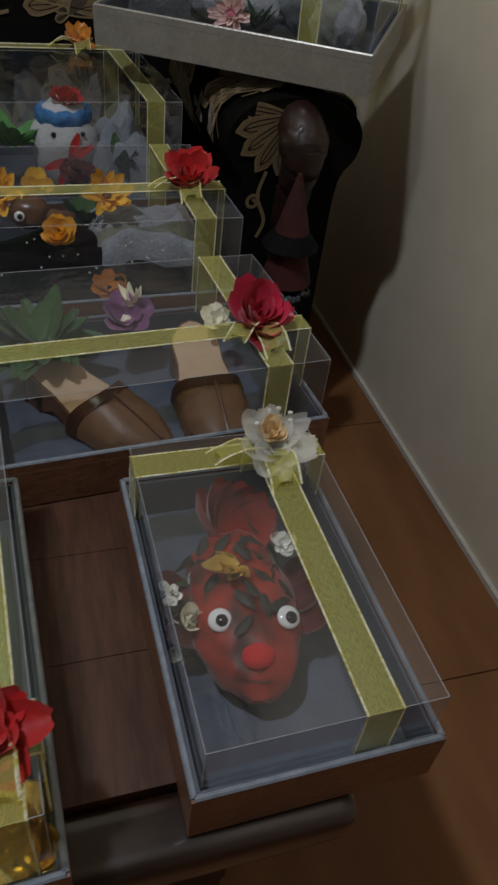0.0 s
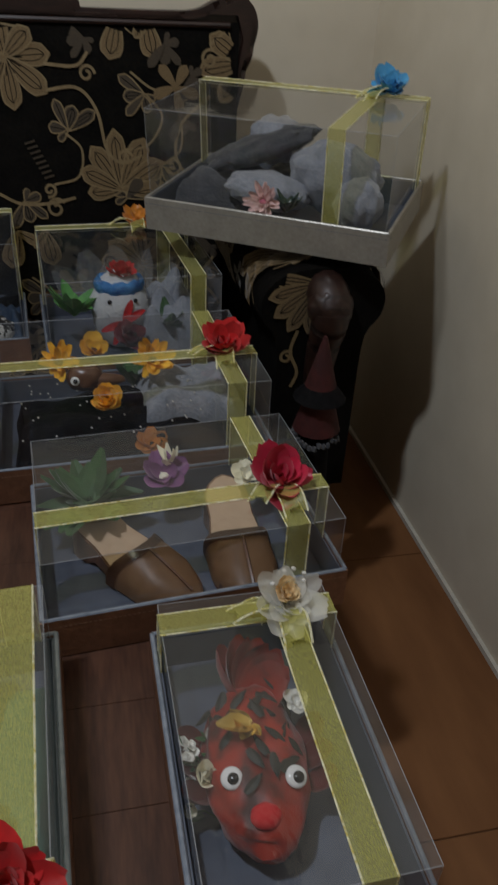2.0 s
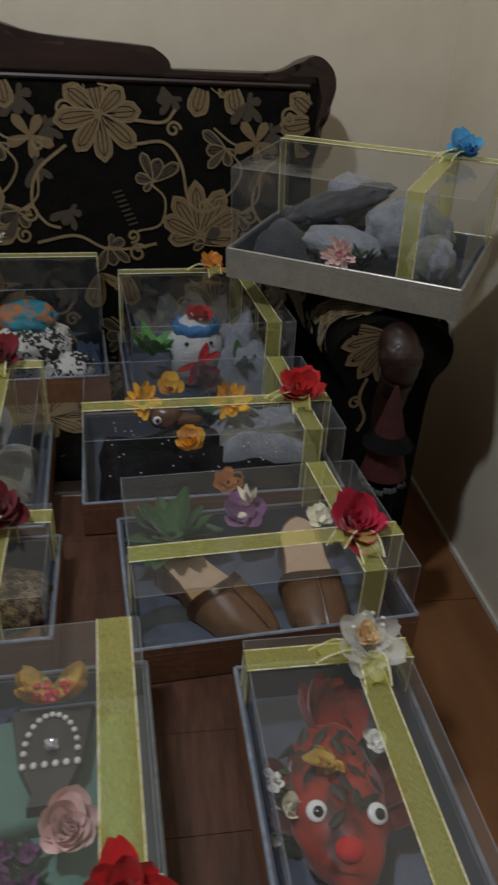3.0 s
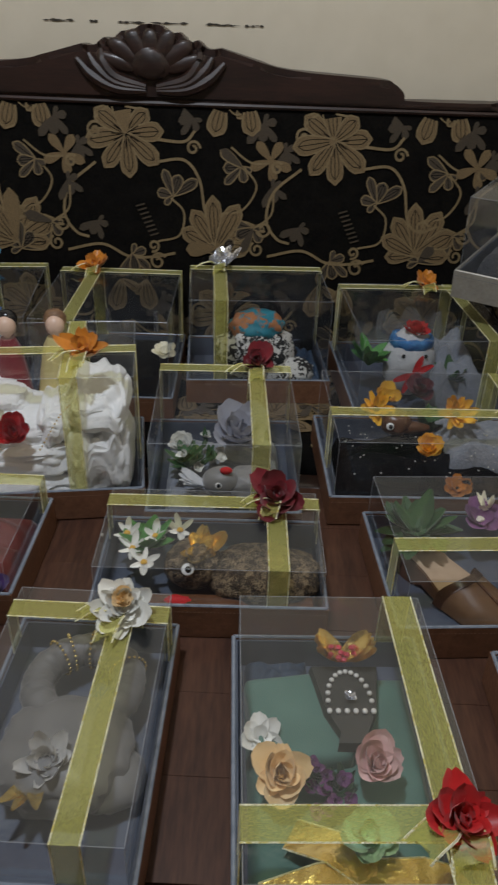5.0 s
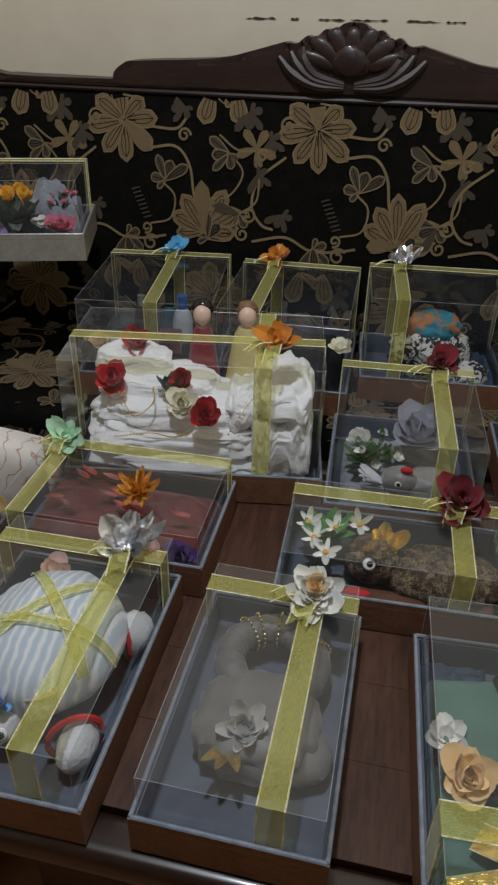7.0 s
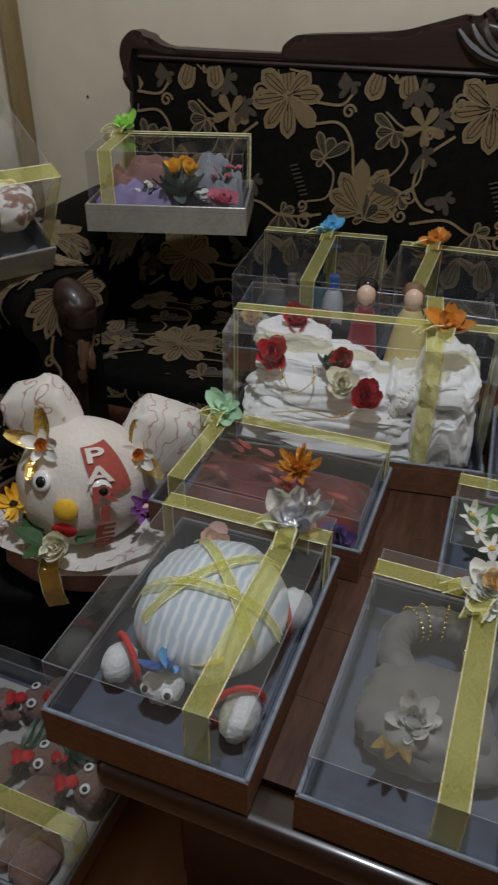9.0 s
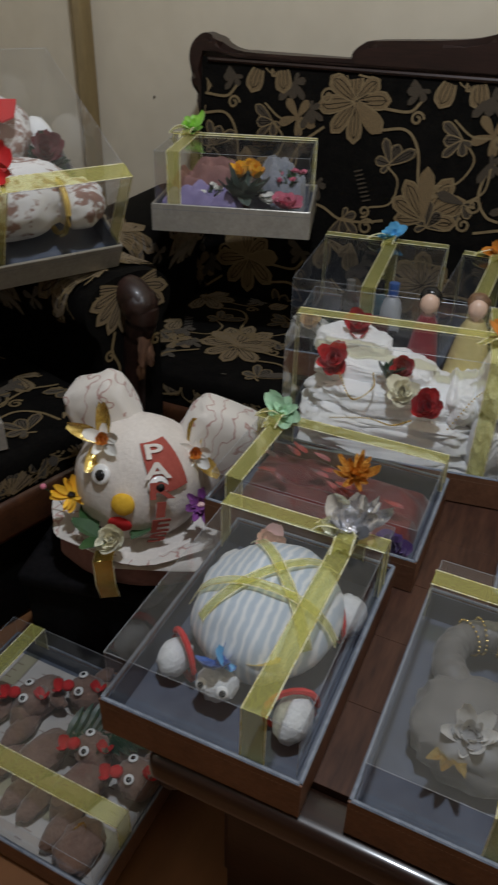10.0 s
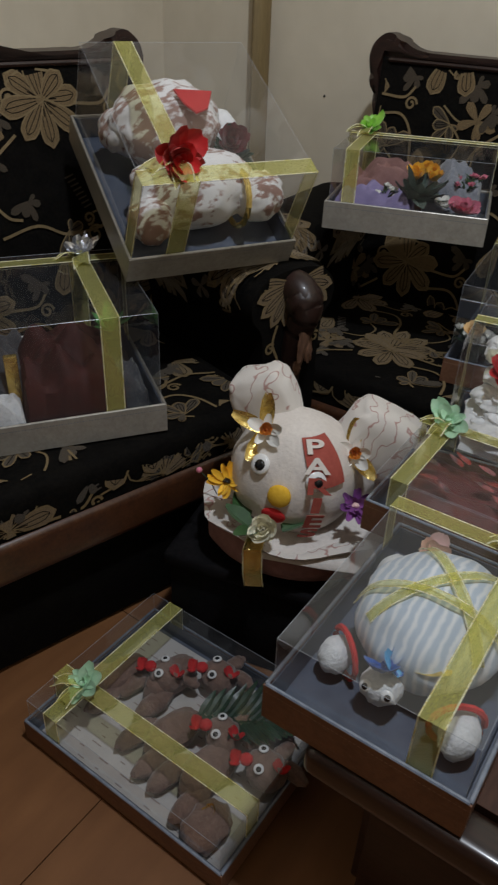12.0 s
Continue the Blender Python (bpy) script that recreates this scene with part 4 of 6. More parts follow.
def eye(parent, c, r, normal):
    """Wobbly plastic eye with a loose black pupil."""
    n = Vector(normal).normalized()
    rot = n.to_track_quat("Z", "Y").to_euler()
    deg = [math.degrees(a) for a in rot]
    bm = bmesh.new()
    lump(bm, c, (r, r, r * 0.4), deg, rough=0, sub=3)
    e = part("eye", bm, WHITE_EYE, parent, "white plastic wobbly eye")
    bm = bmesh.new()
    lump(bm, Vector(c) + n * r * 0.25 + Vector((r * 0.12, -r * 0.12, 0)), (r * 0.55, r * 0.55, r * 0.28), deg, rough=0, sub=2)
    part("pupil", bm, BLACK, e, "black pupil")


def bloom_thing(name, m, r, mat, label, layers=ROSE, normal=(0, -0.4, 1), heart=None, seed=1, group="", width=0.95):
    bm = bmesh.new()
    bloom(bm, (0, 0, r * 0.2), r, normal, layers, seed=seed, heart=None if heart is None else 1, width=width)
    return solid(name, bm, [mat] if heart is None else [mat, heart], label, "artificial flower", group, m=m)


def sprig(m, r, label, blossom, green=LEAF, n=7, seed=1, height=0.03):
    """A few stems with leaves and small blossoms, lying on its side."""
    s = thing("flower_sprig", m, label, "artificial flower")
    rng = random.Random(seed)
    bm, fl = bmesh.new(), bmesh.new()
    for i in range(n):
        a = rng.uniform(0, 360)
        d = Vector((math.cos(radians(a)), math.sin(radians(a)), 0)) * r * rng.uniform(0.3, 1)
        tip = d + Vector((0, 0, height * rng.uniform(0.5, 1.2)))
        tube(bm, [(0, 0, 0), tip * 0.5 + Vector((0, 0, height * 0.2)), tip], 0.0012, 4)
        for k in range(3):
            leaf(bm, Matrix.Translation(tip * rng.uniform(0.4, 0.9)) @ pose(0, 0, 0, rng.uniform(10, 50), 0, a + rng.uniform(-120, 60)), r * 0.55, r * 0.24)
        bloom(fl, tip, r * 0.26, (d.x * 4, d.y * 4 - 0.3, 0.8), ((5, 1.0, 0.5), (4, 0.6, 1.2)), seed=seed * 10 + i)
    part("stems", bm, green, s, "green leaves and stems")
    part("blossoms", fl, blossom, s)
    return s


def greenery(m, r, label, mat=LEAF, n=16, seed=1, lift=(5, 50), name="artificial_leaves"):
    bm = bmesh.new()
    rng = random.Random(seed)
    for i in range(n):
        a = 360 * i / n + rng.uniform(-15, 15)
        leaf(bm, pose(0, 0, 0.004 + 0.012 * rng.random(), 0, 0, a) @ pose(0, r * 0.1, 0, rng.uniform(*lift)), r * rng.uniform(0.7, 1.1), r * rng.uniform(0.42, 0.62))
    return solid(name, bm, mat, label, "artificial leaves", m=m)


def drape(name, m, w, l, h, mat, label, category="cloth", folds=5, seed=1, sway=0.35, crinkle=0.0):
    """Folded cloth: a rounded pile with soft pleats."""
    bm = bmesh.new()
    nx, ny = (26, 22) if not crinkle else (60, 46)
    grid = []
    for j in range(ny + 1):
        row = []
        for i in range(nx + 1):
            u, v = 2 * i / nx - 1, 2 * j / ny - 1
            e = max(0.0, 1 - max(abs(u), abs(v)) ** 6)
            q = noise.noise(Vector((u * 1.5 + seed, v * 1.5, seed * 3.1)))
            f = 0.5 + 0.5 * math.sin(folds * (v + sway * u + 0.35 * q) * math.pi)
            z = h * e ** 0.45 * (0.62 + 0.25 * f * (0.6 + 0.4 * q) + 0.28 * noise.noise(Vector((u * 2.4, v * 2.4 + seed, 1.7))))
            if crinkle:
                z += crinkle * e ** 0.5 * (abs(noise.noise(Vector((u * 5, v * 7, seed)))) * 2 + 0.6 * noise.noise(Vector((u * 14, v * 18, seed))))
            row.append(bm.verts.new((u * w / 2 * (1 + 0.03 * q), v * l / 2 * (1 + 0.03 * q), max(0.001, z))))
        grid.append(row)
    for a, b in zip(grid, grid[1:]):
        for i in range(nx):
            bm.faces.new((a[i], a[i + 1], b[i + 1], b[i]))
    rim = grid[0] + [r[-1] for r in grid[1:]] + grid[-1][-2::-1] + [r[0] for r in grid[-2:0:-1]]
    low = [bm.verts.new((v.co.x, v.co.y, 0.0)) for v in rim]
    n = len(rim)
    for i in range(n):
        bm.faces.new((rim[i], low[i], low[(i + 1) % n], rim[(i + 1) % n]))
    bm.faces.new(low[::-1])
    bmesh.ops.recalc_face_normals(bm, faces=bm.faces)
    return solid(name, bm, mat, label, category, m=m)


# red cloth fish
fish = thing("cloth_fish", inside("fish", -0.018, -0.006, 0.0085, -4), "red batik cloth folded into a fish", "cloth animal")
bm = bmesh.new()
lump(bm, (0, -0.002, 0.036), (0.046, 0.082, 0.036), rough=0.06, pleats=8, amp=0.025, sub=4)
body = part("body", bm, REDCLOTH, fish, "shiny red batik body")
bm = bmesh.new()
rng = random.Random(3)
for i in range(26):
    a, y = rng.uniform(-60, 60), rng.uniform(-0.05, 0.065)
    p = Vector((0.046 * math.sin(radians(a)) * 0.9, y, 0.038 + 0.036 * math.cos(radians(a)) * math.sqrt(max(0.05, 1 - ((y + 0.01) / 0.09) ** 2))))
    petal(bm, Matrix.Translation(p) @ pose(0, 0, 0, 0, a * 0.8, 0) @ pose(0, 0, 0.0012, 0, 0, rng.uniform(0, 360)), 0.022, 0.010, -0.12, -0.3, 0.55)
part("batik_leaves", bm, OLIVE, body, "dark printed leaves")
bm = bmesh.new()
for a in (-50, -20, 15, 45, 75, -75):
    petal(bm, pose(0, 0.068, 0.03, 0, 0, a) @ pose(0, 0, 0, 25, 20, 0), 0.062, 0.045, 0.6, 0.8)
part("tail", bm, REDCLOTH, fish, "pleated red tail")
for sx in (-1, 1):
    bm = bmesh.new()
    for k in range(3):
        petal(bm, pose(sx * 0.043, 0.02 - 0.02 * k, 0.025, 0, 0, -sx * (70 + 22 * k)) @ pose(0, 0, 0, 15), 0.036, 0.028, 0.5, 0.8)
    part("fin", bm, DKRED, fish, "dark red folded fin")
bm = bmesh.new()
lump(bm, (-0.002, -0.062, 0.060), (0.013, 0.011, 0.008), rough=0.03, sub=3)
part("nose", bm, FELTRED, fish, "bright red nose")
eye(fish, (-0.026, -0.030, 0.066), 0.0095, (-0.15, -0.35, 1))
eye(fish, (0.028, -0.035, 0.066), 0.0095, (0.15, -0.35, 1))
bm = bmesh.new()
for a, s in ((100, 0.034), (60, 0.022), (150, 0.024), (200, 0.018)):
    leaf(bm, pose(-0.004, 0.012, 0.074, 0, 0, a) @ pose(0, 0, 0, 8), s, s * 0.7)
part("gold_leaf", bm, GOLD, fish, "gold paper leaf")
sprig(inside("fish", -0.060, 0.004, 0.014), 0.026, "white flower sprig with green leaves beside the fish", WHITE, n=13, seed=2, height=0.045)
sprig(inside("fish", -0.056, -0.030, 0.012), 0.030, "green leaf sprig with small buds beside the fish", CREAM, n=6, seed=8, height=0.030)
bloom_thing("cream_bud", inside("fish", -0.066, -0.016, 0.050), 0.018, CREAM, "closed cream rosebud beside the cloth fish", ((5, 1.0, 1.1), (4, 0.8, 1.4)), seed=12)
bloom_thing("small_flower", inside("fish", 0.027, 0.030, 0.072), 0.012, WHITE, "tiny white flower on the cloth fish", OPEN, seed=4)

# pair of sandals
for k, (x, y, t) in enumerate(((-0.060, -0.018, 36), (0.072, -0.016, -3))):
    sh = thing("sandal", inside("cup", x, y, 0.0085, t), "tan closed-toe leather sandal with a dark brown trim", "shoe", "pair of sandals")
    ring = outline([(-0.024, -0.092), (-0.040, -0.055), (-0.038, -0.01), (-0.030, 0.04), (-0.029, 0.08), (0, 0.103), (0.029, 0.08), (0.030, 0.04), (0.038, -0.01), (0.040, -0.055), (0.024, -0.092), (0, -0.102), (-0.024, -0.092)], 3)[:-1]

    def heel(py):
        return 0.038 * max(0, (py + 0.03) / 0.125) ** 1.3
    bm = bmesh.new()
    lo = [bm.verts.new((px, py, 0.0 if py < 0 or py > 0.045 else heel(py) * 0.5)) for px, py in ring]
    hi = [bm.verts.new((px * 0.98, py * 0.98, 0.013 + heel(py))) for px, py in ring]
    bm.faces.new(lo[::-1])
    bm.faces.new(hi)
    for i in range(len(ring)):
        bm.faces.new((lo[i], lo[(i + 1) % len(ring)], hi[(i + 1) % len(ring)], hi[i]))
    part("sole", bm, STRAP, sh, "brown sole")
    bm = bmesh.new()
    bm.faces.new([bm.verts.new((px * 0.92, py * 0.94, 0.0155 + heel(py * 0.96))) for px, py in ring])
    part("insole", bm, INSOLE, sh, "beige insole")
    for nm, a0, a1, grow, mat, lb in (("vamp", 0.0, 1.0, 1.0, TAN, "tan leather toe cap"), ("trim", 0.86, 1.0, 1.035, STRAP, "dark brown edge of the toe cap")):
        bm = bmesh.new()
        rows = []
        for j in range(9):
            v = a0 + (a1 - a0) * j / 8
            yy = -0.103 + 0.098 * v
            wd = 0.042 * min(1.0, (0.10 + v * 1.9)) ** 0.5
            ht = (0.014 + 0.034 * v ** 0.8) * grow
            rows.append([bm.verts.new((wd * grow * math.cos(math.pi * i / 16), yy + 0.020 * v * math.cos(math.pi * i / 8) * 0.6, 0.004 + ht * math.sin(math.pi * i / 16) ** 0.75)) for i in range(17)])
        for a, b in zip(rows, rows[1:]):
            for i in range(16):
                bm.faces.new((a[i], a[i + 1], b[i + 1], b[i]))
        bmesh.ops.solidify(bm, geom=bm.faces[:], thickness=0.0018)
        part(nm, bm, mat, sh, lb)
    bm = bmesh.new()
    tube(bm, [(0, -0.103 + 0.098 * v - 0.012 * v, 0.0055 + (0.014 + 0.034 * v ** 0.8)) for v in (0.1, 0.3, 0.5, 0.7, 0.9)], 0.0022, 5)
    part("seam", bm, STRAP, sh, "dark brown middle seam")
greenery(inside("cup", -0.105, 0.065, 0.05), 0.062, "bunch of large green leaves beside the sandals", LEAF, 34, 6, (-35, 45))
bloom_thing("orchid", inside("cup", -0.005, 0.075, 0.07), 0.034, PLUM, "plum-coloured orchid with a pale heart", ((5, 1.0, 0.2), (3, 0.7, 0.7)), heart=CREAM, seed=6)
greenery(inside("cup", 0.005, 0.088, 0.075), 0.03, "thin white grass blades behind the orchid", CREAM, 7, 9, (40, 80))
bloom_thing("small_flower", inside("cup", 0.10, 0.05, 0.075), 0.02, CREAM, "cream ribbon flower beside the sandals", OPEN, seed=8)

# black cloth with sunflowers
drape("folded_cloth", inside("flower", -0.01, -0.03), 0.33, 0.20, 0.082, BLACKCLOTH, "folded black cloth with small pale specks", folds=3, seed=2)
rng = random.Random(5)
bm = bmesh.new()
for i in range(42):
    lump(bm, (rng.uniform(-0.15, 0.12), rng.uniform(-0.10, 0.06), 0.076 + rng.uniform(-0.004, 0.014)), (0.0016, 0.0016, 0.0016), sub=1)
tagged(solid("sequins", bm, BEAD, "pale sequins scattered on black cloth", "sequins", m=inside("flower", -0.01, -0.02), kind="stuff"))
for x, y, z, r, mat, lay, sd in ((-0.098, 0.05, 0.112, 0.034, YELLOW, ((13, 1.0, 0.35), (10, 0.8, 0.7)), 1), (0.045, 0.035, 0.112, 0.036, YELLOW, ((13, 1.0, 0.3), (10, 0.75, 0.8)), 2)):
    bloom_thing("sunflower", inside("flower", x, y, z), r, mat, "yellow-orange sunflower with a brown heart", lay, normal=(0, -0.8, 0.7), heart=STRAP, seed=sd, group="sunflowers", width=0.42)
bloom_thing("yellow_rose", inside("flower", -0.040, -0.100, 0.120), 0.027, YELLOW, "bright yellow fabric rose", ROSE, normal=(0, -0.6, 1), seed=3)
bloom_thing("orange_flower", inside("flower", 0.020, -0.108, 0.048), 0.028, ORANGE, "dull orange fabric flower", OPEN, seed=7)
drape("folded_cloth", inside("flower", 0.10, 0.02, 0.05), 0.16, 0.15, 0.055, GREYTOWEL, "folded grey-blue towel", folds=2, seed=8)
eye_holder = thing("cloth_bird", inside("flower", -0.062, 0.03, 0.085), "brown cloth bird with wobbly eyes", "cloth animal")
bm = bmesh.new()
lump(bm, (0, 0, 0.018), (0.028, 0.024, 0.024), rough=0.08)
lump(bm, (0.02, -0.006, 0.012), (0.04, 0.012, 0.012), rough=0.08)
part("body", bm, STRAP, eye_holder)
eye(eye_holder, (-0.016, -0.022, 0.022), 0.007, (-0.2, -1, 0.4))
greenery(inside("flower", 0.02, 0.09, 0.045), 0.055, "green leaves among the flowers", LEAF, 9, 3)

# towel snowman
snow = thing("towel_snowman", inside("snowman", -0.010, -0.005), "pale towel snowman with blue glitter band and red bow", "cloth figure")
bm = bmesh.new()
lump(bm, (0, 0, 0.078), (0.056, 0.048, 0.078), rough=0.035, sub=4)
part("body", bm, PALETOWEL, snow, "pale towel body")
bm = bmesh.new()
tube(bm, [(0.040 * math.cos(2 * math.pi * i / 28), 0.035 * math.sin(2 * math.pi * i / 28), 0.128 + 0.003 * math.sin(i * 1.9)) for i in range(29)], 0.0085, 8, flat=1.6)
part("head_band", bm, surface("blue_glitter", (0.01, 0.10, 0.38), (0.10, 0.36, 0.72), 0.35, 420, 0.8, metal=0.3), snow, "blue glitter head band")
bm = bmesh.new()
bloom(bm, (0.004, -0.006, 0.146), 0.030, (0, -0.2, 1), ROSE, seed=6, heart=0)
part("red_tuft", bm, FELTRED, snow, "red fabric tuft on the head")
bm = bmesh.new()
for k, a in enumerate((-62, -30, 0, 28, 58)):
    petal(bm, pose(0.012 * (k - 2), 0.022, 0.060, 68, a * 0.75, 0), 0.130, 0.062, 0.25, 0.5)
part("hood", bm, VEIL, snow, "thin white veil behind the head")
for a in (24, 150, -15, -165):
    bm = bmesh.new()
    petal(bm, pose(0, -0.051, 0.070, 78, 0, 0) @ pose(0, 0, 0, 0, 0, a - 90 + 45), 0.046, 0.015, 0.15, 0.2)
    part("bow_loop", bm, FELTRED, snow, "red ribbon bow")
for sx in (-1, 1):
    bm = bmesh.new()
    lump(bm, (sx * 0.024, -0.041, 0.108), (0.0045, 0.004, 0.0045), sub=2, rough=0)
    part("eye", bm, BLACK, snow, "small black bead eye")
bloom_thing("red_rose", inside("snowman", -0.005, -0.10, 0.050), 0.036, MAROON, "dark red fabric rose", ROSE, seed=2)
greenery(inside("snowman", -0.098, -0.01, 0.075), 0.060, "fresh green leaves beside the snowman", FRESH, 14, 4)
greenery(inside("snowman", 0.075, -0.05, 0.05), 0.05, "dark green leaves beside the snowman", LEAF, 14, 5)
drape("folded_towel", inside("snowman", 0.085, 0.03), 0.12, 0.22, 0.13, GREYTOWEL, "folded grey towel", "towel", folds=3, seed=4)
bloom_thing("yellow_flower", inside("snowman", -0.075, -0.115, 0.045), 0.033, YELLOW, "orange-yellow fabric flower", OPEN, heart=STRAP, seed=5)

# grey towels in the silver box on the arm
drape("folded_towel", inside("grey", -0.09, 0.02, 0.006), 0.21, 0.18, 0.085, DARKTOWEL, "charcoal folded towel with pointed ends", "towel", folds=2, seed=3)
tow = thing("towel_elephant", inside("grey", 0.0, 0.0), "grey towels folded into an animal with large ears", "cloth animal")
for c, r, rot, mat, nm in (((0.085, 0.005, 0.072), (0.080, 0.045, 0.062), (10, 15, 12), GREYTOWEL, "ear"), ((-0.06, 0.02, 0.105), (0.105, 0.040, 0.022), (12, -20, 8), DARKTOWEL, "ear"), ((-0.045, 0.055, 0.112), (0.048, 0.042, 0.040), (0, 0, 0), GREYTOWEL, "head"), ((-0.02, -0.045, 0.055), (0.075, 0.045, 0.030), (0, 8, 12), GREYTOWEL, "trunk"), ((0.14, -0.045, 0.052), (0.040, 0.045, 0.042), (0, 0, 0), GREYTOWEL, "foot")):
    bm = bmesh.new()
    lump(bm, c, r, rot, pleats=9, amp=0.05, rough=0.07, sub=4)
    part(nm, bm, mat, tow)
bloom_thing("pink_daisy", inside("grey", -0.005, -0.108, 0.060), 0.032, PINK, "pale pink fabric daisy with a darker heart", ((16, 1.0, 0.1), (14, 0.8, 0.4), (9, 0.5, 0.9)), normal=(0, -0.95, 0.5), seed=9, heart=HOTPINK, width=0.34)
greenery(inside("grey", 0.03, -0.095, 0.045), 0.035, "grey-green leaves behind the pink rose", DARKLEAF, 12, 7)

# printed bag
bag = thing("printed_bag", inside("silver", 0.0, -0.01), "black and white printed cloth bag with coloured band", "bag")
bm = bmesh.new()
lump(bm, (0, 0, 0.065), (0.088, 0.062, 0.066), pleats=7, amp=0.06, rough=0.09, sub=4)
lump(bm, (0.075, -0.035, 0.032), (0.055, 0.045, 0.034), rough=0.12, sub=3)
part("body", bm, PATCHWORK, bag, "black and white print")
bm = bmesh.new()
lump(bm, (0, 0.01, 0.125), (0.062, 0.050, 0.034), pleats=8, amp=0.05, rough=0.08, sub=4)
part("top", bm, surface("patterned_band", (0.02, 0.22, 0.30), (0.40, 0.16, 0.06), 0.7, 60, 0.3, blend=(0.48, 0.52)), bag, "turquoise and orange patterned band")
bm = bmesh.new()
tube(bm, [(0.055 * math.cos(math.pi * t / 12), 0.02, 0.135 + 0.05 * math.sin(math.pi * t / 12)) for t in range(13)], 0.006, 6)
part("handle", bm, BLACKCLOTH, bag)
drape("folded_cloth", inside("silver", 0.115, 0.02, 0.009), 0.06, 0.18, 0.05, NAVY, "folded dark blue cloth", folds=2, seed=5)

# grey cloth with white roses
drape("folded_cloth", inside("chick", 0.0, 0.0), 0.20, 0.24, 0.05, GREYTOWEL, "folded grey cloth", folds=4, seed=6)
bird = thing("cloth_bird", inside("chick", 0.025, -0.09, 0.035), "grey pleated cloth bird with a red beak", "cloth animal")
bm = bmesh.new()
lump(bm, (0.02, 0, 0.03), (0.055, 0.036, 0.034), (0, 0, 0), pleats=14, amp=0.06, sub=4)
lump(bm, (-0.03, -0.01, 0.045), (0.030, 0.026, 0.026), rough=0.04)
part("body", bm, GREYSATIN, bird)
bm = bmesh.new()
for a in (70, 90, 110, 130):
    petal(bm, pose(-0.055, 0.0, 0.028, 0, 0, a) @ pose(0, 0, 0, 10), 0.05, 0.02, 0.3, 0.6)
part("wing", bm, PALETOWEL, bird, "pale pointed wing")
bm = bmesh.new()
lump(bm, (-0.022, -0.02, 0.073), (0.010, 0.006, 0.006), rough=0.05)
part("comb", bm, FELTRED, bird, "red comb")
eye(bird, (-0.034, -0.033, 0.053), 0.006, (-0.2, -1, 0.4))
bloom_thing("white_rose", inside("chick", -0.078, 0.015, 0.07), 0.026, WHITE, "white fabric rosebud", ROSE, seed=3)
bloom_thing("grey_flower", inside("chick", 0.03, 0.03, 0.075), 0.06, surface("grey_organza", (0.36, 0.36, 0.42), (0.5, 0.5, 0.56), 0.5, 40, 0.2), "large grey organza flower", ((8, 1.0, 0.5), (7, 0.8, 0.9), (5, 0.5, 1.3)), seed=4)
sprig(inside("chick", -0.045, 0.0, 0.05), 0.045, "white flower sprig with leaves", WHITE, n=7, seed=5)
greenery(inside("chick", -0.06, -0.03, 0.055), 0.045, "green leaves beside the white rose", LEAF, 10, 8)

# brown glittering animal
mole = thing("cloth_animal", inside("sheep", 0.03, -0.015), "brown glittering cloth folded into an animal", "cloth animal")
bm = bmesh.new()
lump(bm, (0.045, 0, 0.034), (0.085, 0.058, 0.034), pleats=10, amp=0.05, sub=4)
lump(bm, (-0.055, 0.012, 0.040), (0.045, 0.040, 0.036), rough=0.06, sub=3)
part("body", bm, SEQUIN, mole)
bm = bmesh.new()
bloom(bm, (-0.045, 0.010, 0.064), 0.036, (0, -0.3, 1), OPEN, seed=3, ragged=0.4, width=0.6)
part("gold_flower", bm, GOLD, mole, "gold foil flower")
bm = bmesh.new()
lump(bm, (-0.075, -0.05, 0.022), (0.022, 0.012, 0.010), rough=0.1)
part("mouth", bm, FELTRED, mole, "red felt mouth")
eye(mole, (-0.062, -0.026, 0.062), 0.009, (0, -0.7, 1))
bm = bmesh.new()
block(bm, -0.14, 0.145, -0.085, -0.05, 0.0, 0.028, 0.008, seg=2)
solid("dark_box", bm, STRAP, "narrow dark brown case in front of the cloth animal", "case", m=inside("sheep", 0, 0))
for x, y, sd in ((-0.115, 0.010, 1), (-0.050, 0.055, 2), (-0.128, 0.045, 3), (-0.095, -0.020, 4), (-0.085, 0.040, 5)):
    bloom_thing("white_lily", inside("sheep", x, y, 0.058), 0.024, WHITE, "white star-shaped lily", ((6, 1.0, 0.25),), heart=YELLOW, seed=sd, group="white lilies", width=0.42)
greenery(inside("sheep", -0.10, 0.03, 0.035), 0.05, "blue-green leaves under the lilies", FRESH, 12, 2)

# teal cloth and beaded ornament
drape("folded_cloth", inside("teal", 0.0, -0.01), 0.20, 0.31, 0.028, TEALCLOTH, "smooth folded teal cloth", folds=1, seed=11, sway=0.1)
bm = bmesh.new()
block(bm, -0.062, 0.045, 0.0, 0.12, 0, 0.045, 0.012, seg=3)
solid("cloth_fold", bm, TEALCLOTH, "raised fold of teal cloth", "cloth", m=inside("teal", -0.025, 0.0, 0.008, 8))
orn = thing("beaded_ornament", inside("teal", 0.018, 0.070, 0.052), "dark cloth trophy shape with white beads", "ornament")
bm = bmesh.new()
ring = [(-0.042, 0.05), (0.042, 0.05), (0.030, -0.015), (0.016, -0.045), (0.020, -0.06), (-0.020, -0.06), (-0.016, -0.045), (-0.030, -0.015)]
lo = [bm.verts.new((a, b, 0)) for a, b in ring]
hi = [bm.verts.new((a * 0.94, b * 0.96, 0.012)) for a, b in ring]
bm.faces.new(lo)
bm.faces.new(hi)
for i in range(8):
    bm.faces.new((lo[i], lo[(i + 1) % 8], hi[(i + 1) % 8], hi[i]))
